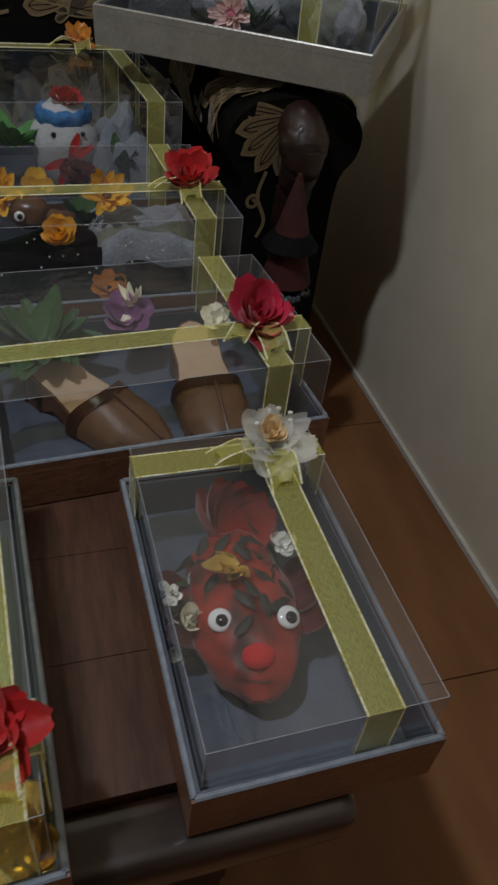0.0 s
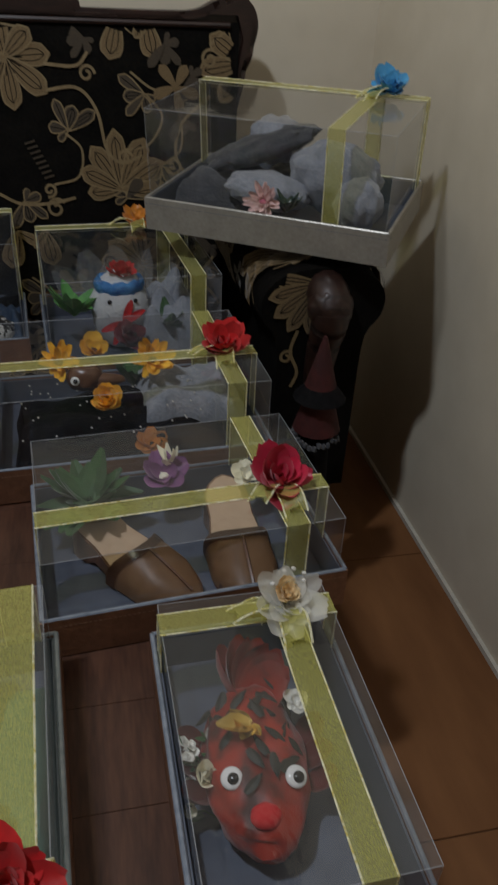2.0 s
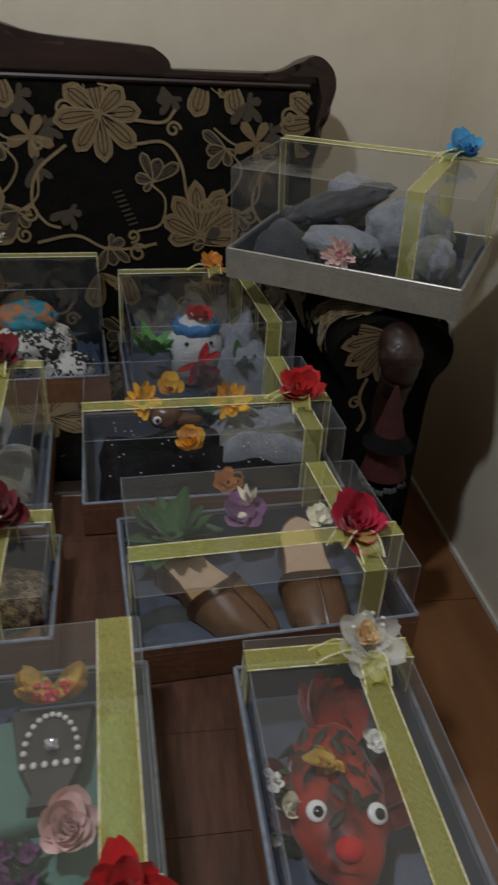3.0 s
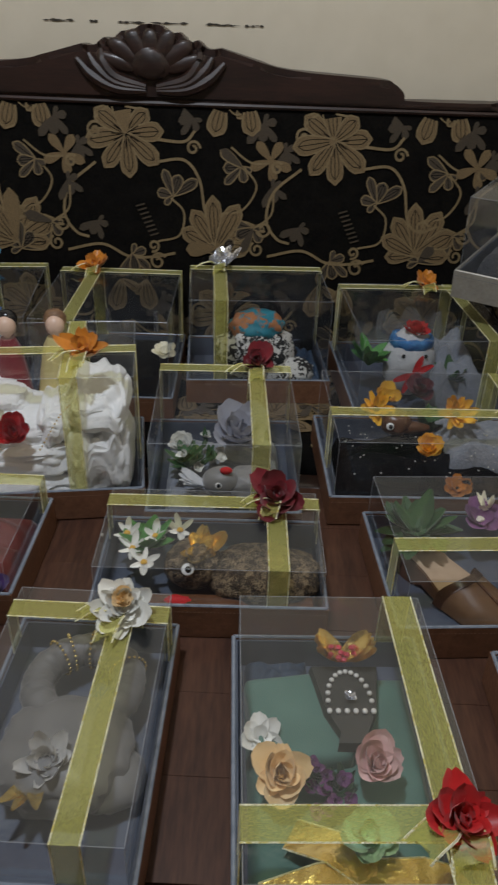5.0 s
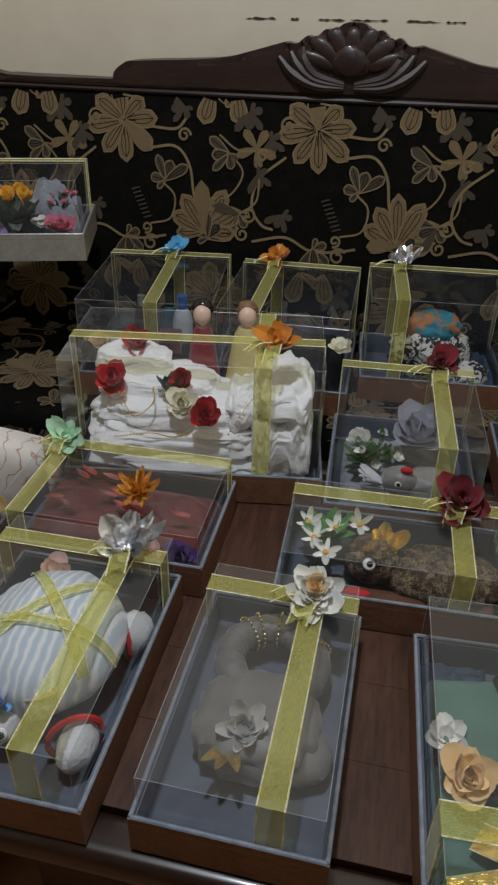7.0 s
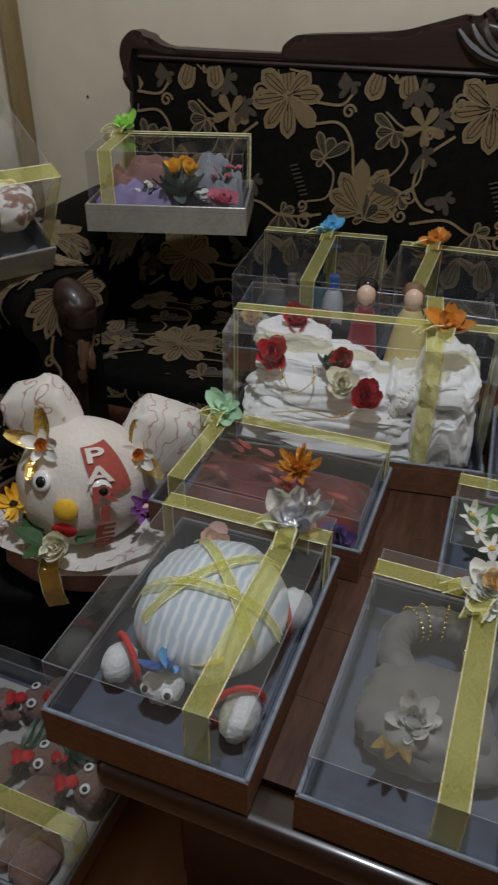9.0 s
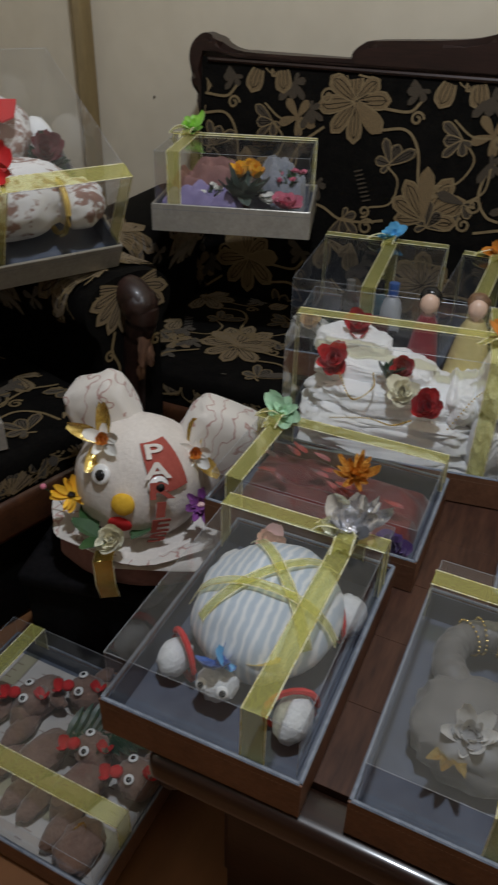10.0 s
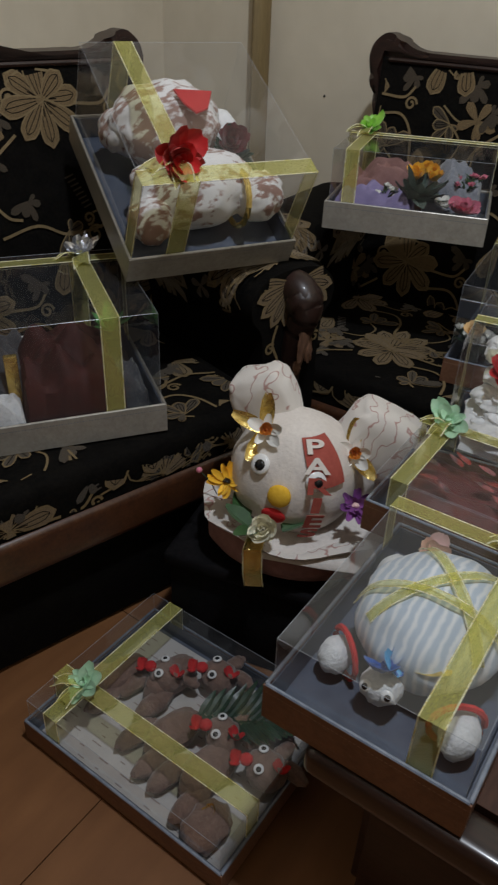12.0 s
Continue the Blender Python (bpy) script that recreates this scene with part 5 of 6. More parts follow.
bmesh.ops.recalc_face_normals(bm, faces=bm.faces)
part("body", bm, OLIVE, orn, "dark cloth body", smooth=False)
for i in range(13):
    a = math.pi * i / 12
    bm = bmesh.new()
    lump(bm, (0.025 * math.cos(a), -0.004 + 0.042 * math.sin(a), 0.0145), (0.0032, 0.0032, 0.0026), rough=0, sub=2)
    part("bead", bm, BEAD, orn)
for i in range(6):
    bm = bmesh.new()
    lump(bm, (-0.025 + 0.01 * i, -0.018, 0.0145), (0.0032, 0.0038, 0.0026), rough=0, sub=2)
    part("bead", bm, BEAD, orn)
bm = bmesh.new()
bloom(bm, (0.0, 0.0, 0.016), 0.008, (0, 0, 1), OPEN, seed=1)
part("silver_leaf", bm, SILVER, orn, "small silver leaf")
bm = bmesh.new()
for a in (60, 110, -60, -110, 80, -85):
    petal(bm, pose(0, 0, 0.01, 0, 0, a) @ pose(0, 0, 0, 12), 0.045, 0.026, 0.4, 0.6)
solid("gold_bow", bm, [GOLD], "gold gauze bow", "bow", m=inside("teal", 0.018, 0.128, 0.056))
bm = bmesh.new()
rng = random.Random(2)
for i in range(14):
    lump(bm, (rng.uniform(-0.015, 0.015), rng.uniform(-0.01, 0.01), rng.uniform(0, 0.012)), (0.004,) * 3, sub=1)
solid("berries", bm, CRIMSON, "cluster of pink-red berries", "artificial berries", m=inside("teal", 0.016, 0.128, 0.07))
bloom_thing("peach_rose", inside("teal", -0.066, -0.018, 0.045), 0.034, PEACH, "large peach fabric rose", ROSE, seed=4)
bloom_thing("pink_rose", inside("teal", 0.036, -0.008, 0.05), 0.034, PINK, "pale pink fabric rose", ROSE, seed=5)
bloom_thing("white_flower", inside("teal", -0.085, 0.028, 0.045), 0.024, WHITE, "small white fabric flower", OPEN, seed=6)
sprig(inside("teal", -0.01, -0.03, 0.03), 0.036, "plum-coloured berry sprig", PLUM, DARKLEAF, 14, 7, 0.02)
bloom_thing("mint_flower", inside("teal", 0.015, -0.085, 0.05), 0.032, MINT, "translucent mint flower", ((9, 1.0, 0.4), (7, 0.6, 1.0)), seed=7)
bm = bmesh.new()
for a, s in ((100, 0.11), (-95, 0.09), (165, 0.08), (-140, 0.10), (60, 0.09)):
    d = Vector((math.sin(radians(-a)), math.cos(radians(a)), 0))
    ribbon_along(bm, [(0, 0, 0.01), d * s * 0.5 + Vector((0, 0, 0.02)), d * s + Vector((0, 0, 0.004))], 0.017, (-d.y, d.x, 0), seed=a)
solid("glitter_bow", bm, [GOLD, GLITTER], "wide gold glitter bow on teal cloth", "bow", m=inside("teal", 0.02, -0.118, 0.036))
bloom_thing("gold_flower", inside("teal", 0.085, -0.155, 0.03), 0.035, GOLD, "gold foil leaf near the tray edge", OPEN, seed=8)
drape("folded_cloth", inside("teal", -0.06, 0.125, 0.008), 0.08, 0.07, 0.035, NAVY, "folded dark blue cloth", folds=2, seed=9)

# satin handbag
hb = thing("handbag", inside("ring", 0.0, 0.015), "grey satin handbag with padded ring handle and gold chain", "handbag")
bm = bmesh.new()
pts = [(0.053 * math.cos(math.pi * 2 * t / 90), 0.052 + 0.053 * math.sin(math.pi * 2 * t / 90), 0.042) for t in range(91)]
tube(bm, pts, 0.0195, 14)
for v in bm.verts:
    a = math.atan2(v.co.y - 0.052, v.co.x)
    c = Vector((0.053 * math.cos(a), 0.052 + 0.053 * math.sin(a), 0.042))
    v.co = c + (v.co - c) * (1 + 0.06 * noise.noise(Vector((math.cos(a) * 3, math.sin(a) * 3, v.co.z * 40))) + 0.045 * math.sin(24 * a + 60 * v.co.z + 3 * math.sin(4 * a)))
part("handle", bm, BAGSATIN, hb, "padded grey satin ring")
for k, a0 in enumerate((135, 118, 90, 25)):
    bm = bmesh.new()
    c = Vector((0.053 * math.cos(radians(a0)), 0.052 + 0.053 * math.sin(radians(a0)), 0.042))
    for i in range(22):
        b = 2 * math.pi * i / 22
        rad = Vector((math.cos(radians(a0)), math.sin(radians(a0)), 0))
        lump(bm, c + 0.0222 * (math.cos(b) * rad + math.sin(b) * Vector((0, 0, 1))), (0.0020,) * 3, rough=0, sub=1)
    part("chain", bm, GOLD, hb, "gold bead chain")
bm = bmesh.new()
lump(bm, (0, -0.035, 0.034), (0.073, 0.066, 0.034), pleats=16, amp=0.035, rough=0.05, sub=4, power=0.8)
lump(bm, (0.045, -0.055, 0.024), (0.045, 0.04, 0.022), rough=0.06, sub=3)
part("body", bm, BAGSATIN, hb, "gathered grey satin body")
bm = bmesh.new()
bloom(bm, (-0.008, -0.062, 0.055), 0.030, (0, -0.4, 1), ((11, 1.0, 0.5), (9, 0.75, 0.9), (7, 0.5, 1.2)), seed=2, heart=1, width=0.5, ragged=0.3)
part("brooch", bm, [SATINWHITE, BEAD], hb, "silver and white fabric brooch")
bm = bmesh.new()
for a in (150, 172, -160):
    leaf(bm, pose(-0.02, -0.075, 0.045, 0, 0, a) @ pose(0, 0, 0, 8), 0.050, 0.018)
part("gold_tail", bm, GOLD, hb, "gold glitter ribbon tails")

# towel turtle
tu = thing("towel_turtle", inside("turtle", 0.0, 0.0), "blue and white striped towel folded into a turtle", "cloth animal")
bm = bmesh.new()
lump(bm, (0.0, 0.018, 0.058), (0.092, 0.108, 0.062), rough=0.03, sub=4)
part("shell", bm, BLUESTRIPE, tu, "striped towel shell")
for c, r, nm in (((-0.015, -0.092, 0.036), (0.025, 0.025, 0.022), "head"), ((-0.082, -0.078, 0.028), (0.020, 0.026, 0.021), "foot"), ((0.080, -0.095, 0.028), (0.022, 0.032, 0.023), "foot"), ((0.085, 0.075, 0.032), (0.028, 0.03, 0.026), "foot"), ((-0.08, 0.09, 0.032), (0.028, 0.03, 0.026), "foot")):
    bm = bmesh.new()
    lump(bm, c, r, pleats=10, amp=0.04, rough=0.06, sub=3)
    limb = part(nm, bm, PALETOWEL, tu, "pale towel " + nm)
    if nm == "foot":
        bm = bmesh.new()
        d = Vector((c[0], c[1] - 0.02, 0)).normalized()
        n = Vector((-d.y, d.x, 0))
        o = Vector(c) - d * 0.012
        tube(bm, [o + 0.031 * (math.cos(2 * math.pi * i / 16) * n + math.sin(2 * math.pi * i / 16) * Vector((0, 0, 1))) for i in range(17)], 0.004, 6)
        part("band", bm, FELTRED, limb, "red ribbon band")
for k, (a, off) in enumerate(((52, 0.0), (-48, 0.012), (4, -0.028))):
    bm = bmesh.new()
    d = Vector((math.cos(radians(a)), math.sin(radians(a)), 0))
    nrm = Vector((-d.y, d.x, 0))
    pts = []
    for i in range(17):
        t = -1 + 2 * i / 16
        p = d * t * 0.094 + nrm * off
        q = max(0.0, 1 - (p.x / 0.0925) ** 2 - (p.y / 0.1085) ** 2)
        pts.append(Vector((p.x, 0.018 + p.y, 0.062 + 0.0640 * math.sqrt(q) + 0.0008 * k)))
    ribbon_along(bm, pts, 0.0065, nrm, seed=k)
    part("binding", bm, [RIBBON, GLITTER], tu, "sheer yellow ribbon wound over the shell")
bm = bmesh.new()
for a in (40, 75, 140, 170, 200, 250, 310):
    petal(bm, pose(-0.020 + 0.022 * (a < 100), -0.092, 0.062, 0, 0, a) @ pose(0, 0, 0, 14), 0.032, 0.016, 0.5, 0.6, mat=a % 2)
part("bow", bm, [DEEPBLUE, BLUE], tu, "shiny blue bow")
bm = bmesh.new()
petal(bm, pose(-0.012, -0.062, 0.08, 0, 0, 20) @ pose(0, 0, 0, 12), 0.05, 0.022, 0.2, 0.3)
petal(bm, pose(0.005, -0.08, 0.07, 0, 0, -80) @ pose(0, 0, 0, 5), 0.05, 0.018, 0.2, 0.3)
part("glitter_tail", bm, GOLD, tu, "gold glitter ribbon")
eye(tu, (-0.001, -0.112, 0.046), 0.0075, (0.3, -0.9, 0.7))
eye(tu, (-0.028, -0.112, 0.046), 0.0075, (-0.3, -0.9, 0.7))
bloom_thing("small_flower", inside("turtle", -0.05, 0.14, 0.055), 0.026, PINK, "pale beige-pink fabric flower", OPEN, seed=5)

# dark red cloth
drape("folded_cloth", inside("red", 0.0, 0.015), 0.29, 0.16, 0.050, DKRED, "folded dark red batik cloth", folds=4, seed=12)
rng = random.Random(8)
bm = bmesh.new()
for i in range(12):
    leaf(bm, pose(rng.uniform(-0.12, 0.12), rng.uniform(-0.03, 0.07), 0.054, 0, 0, rng.uniform(60, 120)), 0.032, 0.014)
solid("red_leaves", bm, REDCLOTH, "bright red fabric leaves on dark cloth", "artificial leaves", m=inside("red"))
bloom_thing("orange_flower", inside("red", 0.045, -0.03, 0.106), 0.038, GLITORANGE, "spiky orange glitter bow with curled ribbon ends", ((13, 1.0, 0.25), (12, 0.85, 0.75), (9, 0.6, 1.2)), seed=3, width=0.26)
bloom_thing("purple_rose", inside("red", 0.125, -0.082, 0.030), 0.030, PURPLE, "dark purple fabric rose", ROSE, seed=4)
bloom_thing("pink_rose", inside("red", 0.075, -0.085, 0.030), 0.028, PINK, "pale pink fabric rose", ROSE, seed=5)

# white towels like a cake
def towel_layer(x, y, z, a, b, h, seed):
    """One thick folded towel with a crumpled, wavy hem."""
    bm = bmesh.new()
    bmesh.ops.create_icosphere(bm, subdivisions=5, radius=1.0)
    for v in bm.verts:
        n = v.co.normalized()
        k = 1 + 0.16 * noise.noise(n * 1.8 + Vector((seed, 0, 0))) + 0.10 * abs(noise.noise(n * 3.4 + Vector((0, seed, 0)))) + 0.018 * noise.noise(n * 11)
        q = Vector([math.copysign(abs(t) ** e, t) for t, e in zip(n, (0.6, 0.6, 0.8))])
        wave = 0.18 * math.sin(7 * q.x + 3 * noise.noise(n * 2 + Vector((seed, seed, 0)))) + 0.5 * noise.noise(Vector((q.x * 4, q.y * 3, seed)))
        v.co = Vector((q.x * a * k, q.y * b * k, (q.z * k + wave * 0.5) * h))
    return solid("folded_towel", bm, WHITETOWEL, "thick crumpled white towel in soft folds", "towel", "stacked white towels", m=inside("white", x, y, z))


for row in ((-0.03, -0.010, 0.034, 0.165, 0.098, 0.034, 1), (-0.03, -0.002, 0.082, 0.162, 0.090, 0.030, 2), (-0.045, 0.012, 0.122, 0.146, 0.078, 0.026, 3), (0.150, -0.006, 0.072, 0.052, 0.098, 0.074, 4), (0.150, 0.006, 0.164, 0.051, 0.094, 0.034, 5), (0.082, 0.000, 0.132, 0.034, 0.070, 0.034, 8), (-0.075, 0.030, 0.152, 0.105, 0.055, 0.024, 6), (-0.125, 0.055, 0.180, 0.065, 0.040, 0.024, 7)):
    towel_layer(*row)
for x, y, z, r, mat, sd, lb in ((-0.145, -0.030, 0.172, 0.034, RED, 1, "red fabric rose"), (-0.12, 0.060, 0.205, 0.03, RED, 2, "red fabric rose"), (-0.03, -0.02, 0.172, 0.025, RED, 3, "red fabric rose"), (-0.022, -0.062, 0.150, 0.030, CREAM, 4, "cream fabric rose"), (0.020, -0.088, 0.140, 0.034, RED, 5, "red fabric rose")):
    bloom_thing("rose", inside("white", x, y, z), r, mat, lb + " on white towels", ROSE, normal=(0, -0.7, 0.8), seed=sd, group="roses on the white towels")
greenery(inside("white", -0.05, -0.035, 0.160), 0.034, "small green leaves under the roses", DARKLEAF, 9, 3)
for pts in ([(-0.13, -0.06, 0.165), (-0.10, -0.095, 0.140), (-0.07, -0.075, 0.155), (-0.075, -0.04, 0.165)], [(-0.13, -0.112, 0.108), (-0.07, -0.112, 0.118), (-0.03, -0.112, 0.112), (0.0, -0.110, 0.125)], [(0.06, -0.10, 0.115), (0.10, -0.06, 0.165), (0.14, -0.05, 0.180), (0.17, -0.09, 0.155)]):
    bm = bmesh.new()
    for p in outline3(pts, 12):
        lump(bm, p, (0.0018,) * 3, rough=0, sub=1)
    solid("bead_chain", bm, GOLD, "thin gold bead chain on white towels", "chain", m=inside("white"))
for x, dress, hair, lb in ((-0.004, MAROON, BLACK, "small groom doll in a dark red suit"), (0.078, YELLOW, HAIR, "small bride doll in a pale yellow dress")):
    bm = bmesh.new()
    tube(bm, [(0, 0, z) for z in (0.0, 0.05, 0.09, 0.105)], 0.028 if dress is YELLOW else 0.022, 10, mat=0, taper=lambda t: 1.2 - 0.75 * t)
    lump(bm, (0, 0, 0.125), (0.013, 0.014, 0.018), rough=0, mat=1, sub=3)
    lump(bm, (0, 0.008, 0.133), (0.0155, 0.0135, 0.017), rough=0.06, freq=8, mat=2, sub=3)
    lump(bm, (0, 0.0, 0.112), (0.006, 0.006, 0.01), rough=0, mat=1, sub=2)
    solid("doll", bm, [surface("doll_yellow_dress", (0.6, 0.5, 0.2), (0.7, 0.6, 0.3), 0.5, 80, 0.3) if dress is YELLOW else dress, SKIN, hair], lb, "doll", m=inside("white", x, 0.090, 0.128) @ Matrix.Diagonal((1.25, 1.25, 1.05, 1)))

# toiletries in the two dark boxes
def bottle(m, r, h, mat, cap, label):
    s = thing("bottle", m, label, "bottle")
    bm = bmesh.new()
    tube(bm, [(0, 0, z * h) for z in (0, 0.03, 0.1, 0.6, 0.72, 0.8)], r, 14, taper=lambda t: (0.9 if t < 0.1 else 1.0) if t < 0.7 else 1.0 - 0.6 * (t - 0.7) / 0.3)
    part("body", bm, mat, s)
    bm = bmesh.new()
    tube(bm, [(0, 0, h * 0.8), (0, 0, h)], r * 0.5, 12)
    part("cap", bm, cap, s, "screw cap")


bottle(inside("blue", 0.045, 0.03), 0.024, 0.15, BOTTLEWHITE, DEEPBLUE, "white plastic bottle with blue cap")
bottle(inside("blue", 0.01, 0.06), 0.022, 0.14, BOTTLEBLUE, BLACK, "dark blue plastic bottle")
bottle(inside("blue", -0.06, 0.07), 0.020, 0.13, BLACK, GREYB, "black plastic bottle")
bm = bmesh.new()
block(bm, -0.03, 0.03, -0.02, 0.02, 0, 0.085, 0.004)
solid("carton", bm, DKRED, "small dark red carton", "carton", m=inside("blue", 0.02, -0.03))
drape("folded_cloth", inside("blue", -0.02, 0.0), 0.24, 0.28, 0.05, BLACKCLOTH, "folded black cloth", folds=3, seed=13)
bloom_thing("yellow_rose", inside("blue", -0.105, -0.145, 0.10), 0.026, PEACH, "yellow-peach fabric rose", ROSE, seed=2)
sprig(inside("blue", -0.10, -0.135, 0.03), 0.05, "white flower sprig with dark leaves", WHITE, DARKLEAF, 9, 4, 0.07)
drape("folded_cloth", inside("orange", 0.0, 0.0), 0.24, 0.28, 0.08, BLACKCLOTH, "folded black cloth", folds=3, seed=14)
for x in (-0.03, 0.08):
    bm = bmesh.new()
    tube(bm, [(0, 0, 0), (0, 0, 0.05)], 0.006, 8)
    solid("lipstick", bm, SILVER, "small silver tube standing in black cloth", "cosmetics", m=inside("orange", x, 0.10, 0.09))
bloom_thing("yellow_flower", inside("orange", 0.115, -0.06, 0.10), 0.026, CREAM, "cream fabric flower", OPEN, seed=6)

# lilac cloth and flowers
drape("folded_cloth", inside("soap", -0.070, -0.045), 0.17, 0.12, 0.085, LILAC, "folded lilac cloth", folds=3, seed=15)
drape("folded_cloth", inside("soap", -0.065, 0.045), 0.18, 0.10, 0.125, ROSECLOTH, "folded brown cloth", folds=3, seed=16)
for x, y, sd in ((0.005, -0.04, 1), (0.045, -0.035, 2), (0.025, 0.0, 3)):
    bloom_thing("yellow_tulip", inside("soap", x, y, 0.094), 0.030, YELLOW, "yellow fabric tulip", ((5, 1.0, 0.9), (4, 0.8, 1.2)), seed=sd, group="yellow tulips")
greenery(inside("soap", 0.015, -0.062, 0.055), 0.066, "grey-green leaves under the tulips", SAGE, 24, 12, (-25, 60))
sprig(inside("soap", -0.045, -0.07, 0.05), 0.03, "tiny white flower sprig", WHITE, LEAF, 9, 13)
sprig(inside("soap", 0.115, -0.02, 0.075), 0.034, "pink blossom sprig", HOTPINK, LEAF, 9, 14)
drape("folded_cloth", inside("soap", 0.085, 0.03), 0.12, 0.14, 0.135, GREYTOWEL, "folded grey cloth", folds=2, seed=17)
bloom_thing("pink_rose", inside("soap", 0.115, -0.075, 0.045), 0.034, HOTPINK, "pink fabric rose", ROSE, seed=9)
bloom_thing("white_flower", inside("soap", 0.075, -0.07, 0.055), 0.022, WHITE, "small white flower", OPEN, seed=10)

# batik bear
be = thing("batik_bear", inside("bear", 0.0, 0.0), "white batik cloth with brown print folded into a bear", "cloth animal")
for nm, c, r, rot in (("body", (-0.005, -0.060, 0.075), (0.125, 0.072, 0.070), (0, 0, 4)), ("head", (-0.015, 0.085, 0.098), (0.108, 0.074, 0.084), (0, 0, -8)), ("ear", (-0.105, 0.10, 0.08), (0.034, 0.038, 0.040), (0, 0, 0)), ("ear", (0.070, 0.125, 0.085), (0.034, 0.036, 0.040), (0, 0, 0)), ("paw", (0.115, -0.095, 0.075), (0.050, 0.045, 0.048), (0, 0, 0)), ("paw", (-0.105, -0.115, 0.06), (0.040, 0.045, 0.044), (0, 0, 0))):
    bm = bmesh.new()
    lump(bm, c, r, rot, pleats=8, amp=0.045, rough=0.045, freq=3.0, sub=4)
    part(nm, bm, BATIK, be, "batik cloth " + nm)
bm = bmesh.new()
ring = [Vector((-0.028, 0, 0)), Vector((0.030, 0.004, 0)), Vector((0.022, -0.026, 0)), Vector((0.004, -0.036, 0)), Vector((-0.014, -0.022, 0))]
tilt = pose(0.012, 0.056, 0.190, 16, 0, -12) @ Matrix.Diagonal((1.25, 1.25, 1, 1))
lo, hi = [bm.verts.new(tilt @ v) for v in ring], [bm.verts.new(tilt @ (v * 0.96 + Vector((0, 0, 0.003)))) for v in ring]
bm.faces.new(hi)
bm.faces.new(lo[::-1])
for i in range(5):
    bm.faces.new((lo[i], hi[i], hi[(i + 1) % 5], lo[(i + 1) % 5]))
bmesh.ops.recalc_face_normals(bm, faces=bm.faces)
part("nose", bm, FELTRED, be, "red felt heart-shaped nose")
bm = bmesh.new()
tube(bm, [(0.072 + 0.002 * math.sin(a), -0.095 + 0.049 * math.cos(a), 0.075 + 0.052 * math.sin(a)) for a in [math.pi * 2 * t / 16 for t in range(17)]], 0.006, 6)
part("band", bm, GOLD, be, "gold ribbon band")
bloom_thing("plum_flower", inside("bear", 0.095, 0.02, 0.10), 0.038, MAROON, "dark plum fabric flower", ROSE, seed=3)
greenery(inside("bear", 0.095, 0.0, 0.08), 0.055, "dark green leaves beside the bear", DARKLEAF, 12, 5)
bm = bmesh.new()
lump(bm, (0, 0, 0), (0.033, 0.045, 0.05), rough=0.05, sub=3)
solid("white_ball", bm, WHITETOWEL, "white rolled towel end", "towel", m=inside("bear", 0.125, 0.115, 0.055))

# dark red things on the smaller sofa
drape("folded_cloth", inside("santa", 0.03, 0.0), 0.19, 0.24, 0.145, DIMRED, "heap of dark red cloth", folds=3, seed=18)
drape("folded_cloth", inside("santa", -0.10, 0.04), 0.13, 0.22, 0.12, DARKTOWEL, "heap of charcoal cloth", folds=3, seed=19)
drape("folded_cloth", inside("santa", 0.125, -0.05), 0.08, 0.13, 0.085, DARKTOWEL, "folded charcoal cloth", folds=2, seed=21)
greenery(inside("santa", 0.125, 0.03, 0.11), 0.046, "bright green leaves on cloth", FRESH, 10, 5)
drape("folded_cloth", inside("santa", -0.115, -0.12), 0.10, 0.10, 0.09, PALETOWEL, "folded pale cloth", folds=3, seed=20)
bm = bmesh.new()
block(bm, -0.012, 0.012, -0.008, 0.008, 0, 0.12, 0.003)
solid("gold_buckle", bm, GOLD, "gold ribbon loop", "ribbon", m=inside("santa", -0.075, -0.06))

# towel reindeer on a printed card
bm = bmesh.new()
block(bm, -0.195, 0.195, -0.148, 0.148, 0, 0.002)
card = solid("printed_card", bm, CARD, "white printed card under the reindeer", "card", m=inside("reindeer", 0, 0, 0.009))
bm = bmesh.new()
rng = random.Random(6)
for j in range(17):
    x = -0.185
    while x < 0.16:
        n = rng.uniform(0.012, 0.036)
        block(bm, x, x + n * 0.6, -0.14 + 0.0165 * j, -0.1378 + 0.0165 * j, 0.0112, 0.0116)
        x += n + rng.uniform(0.005, 0.05)
tagged(solid("printed_lines", bm, INK, "unreadable dark printed lines on white card", "printing", kind="stuff", m=inside("reindeer", 0, 0, 0.0)))
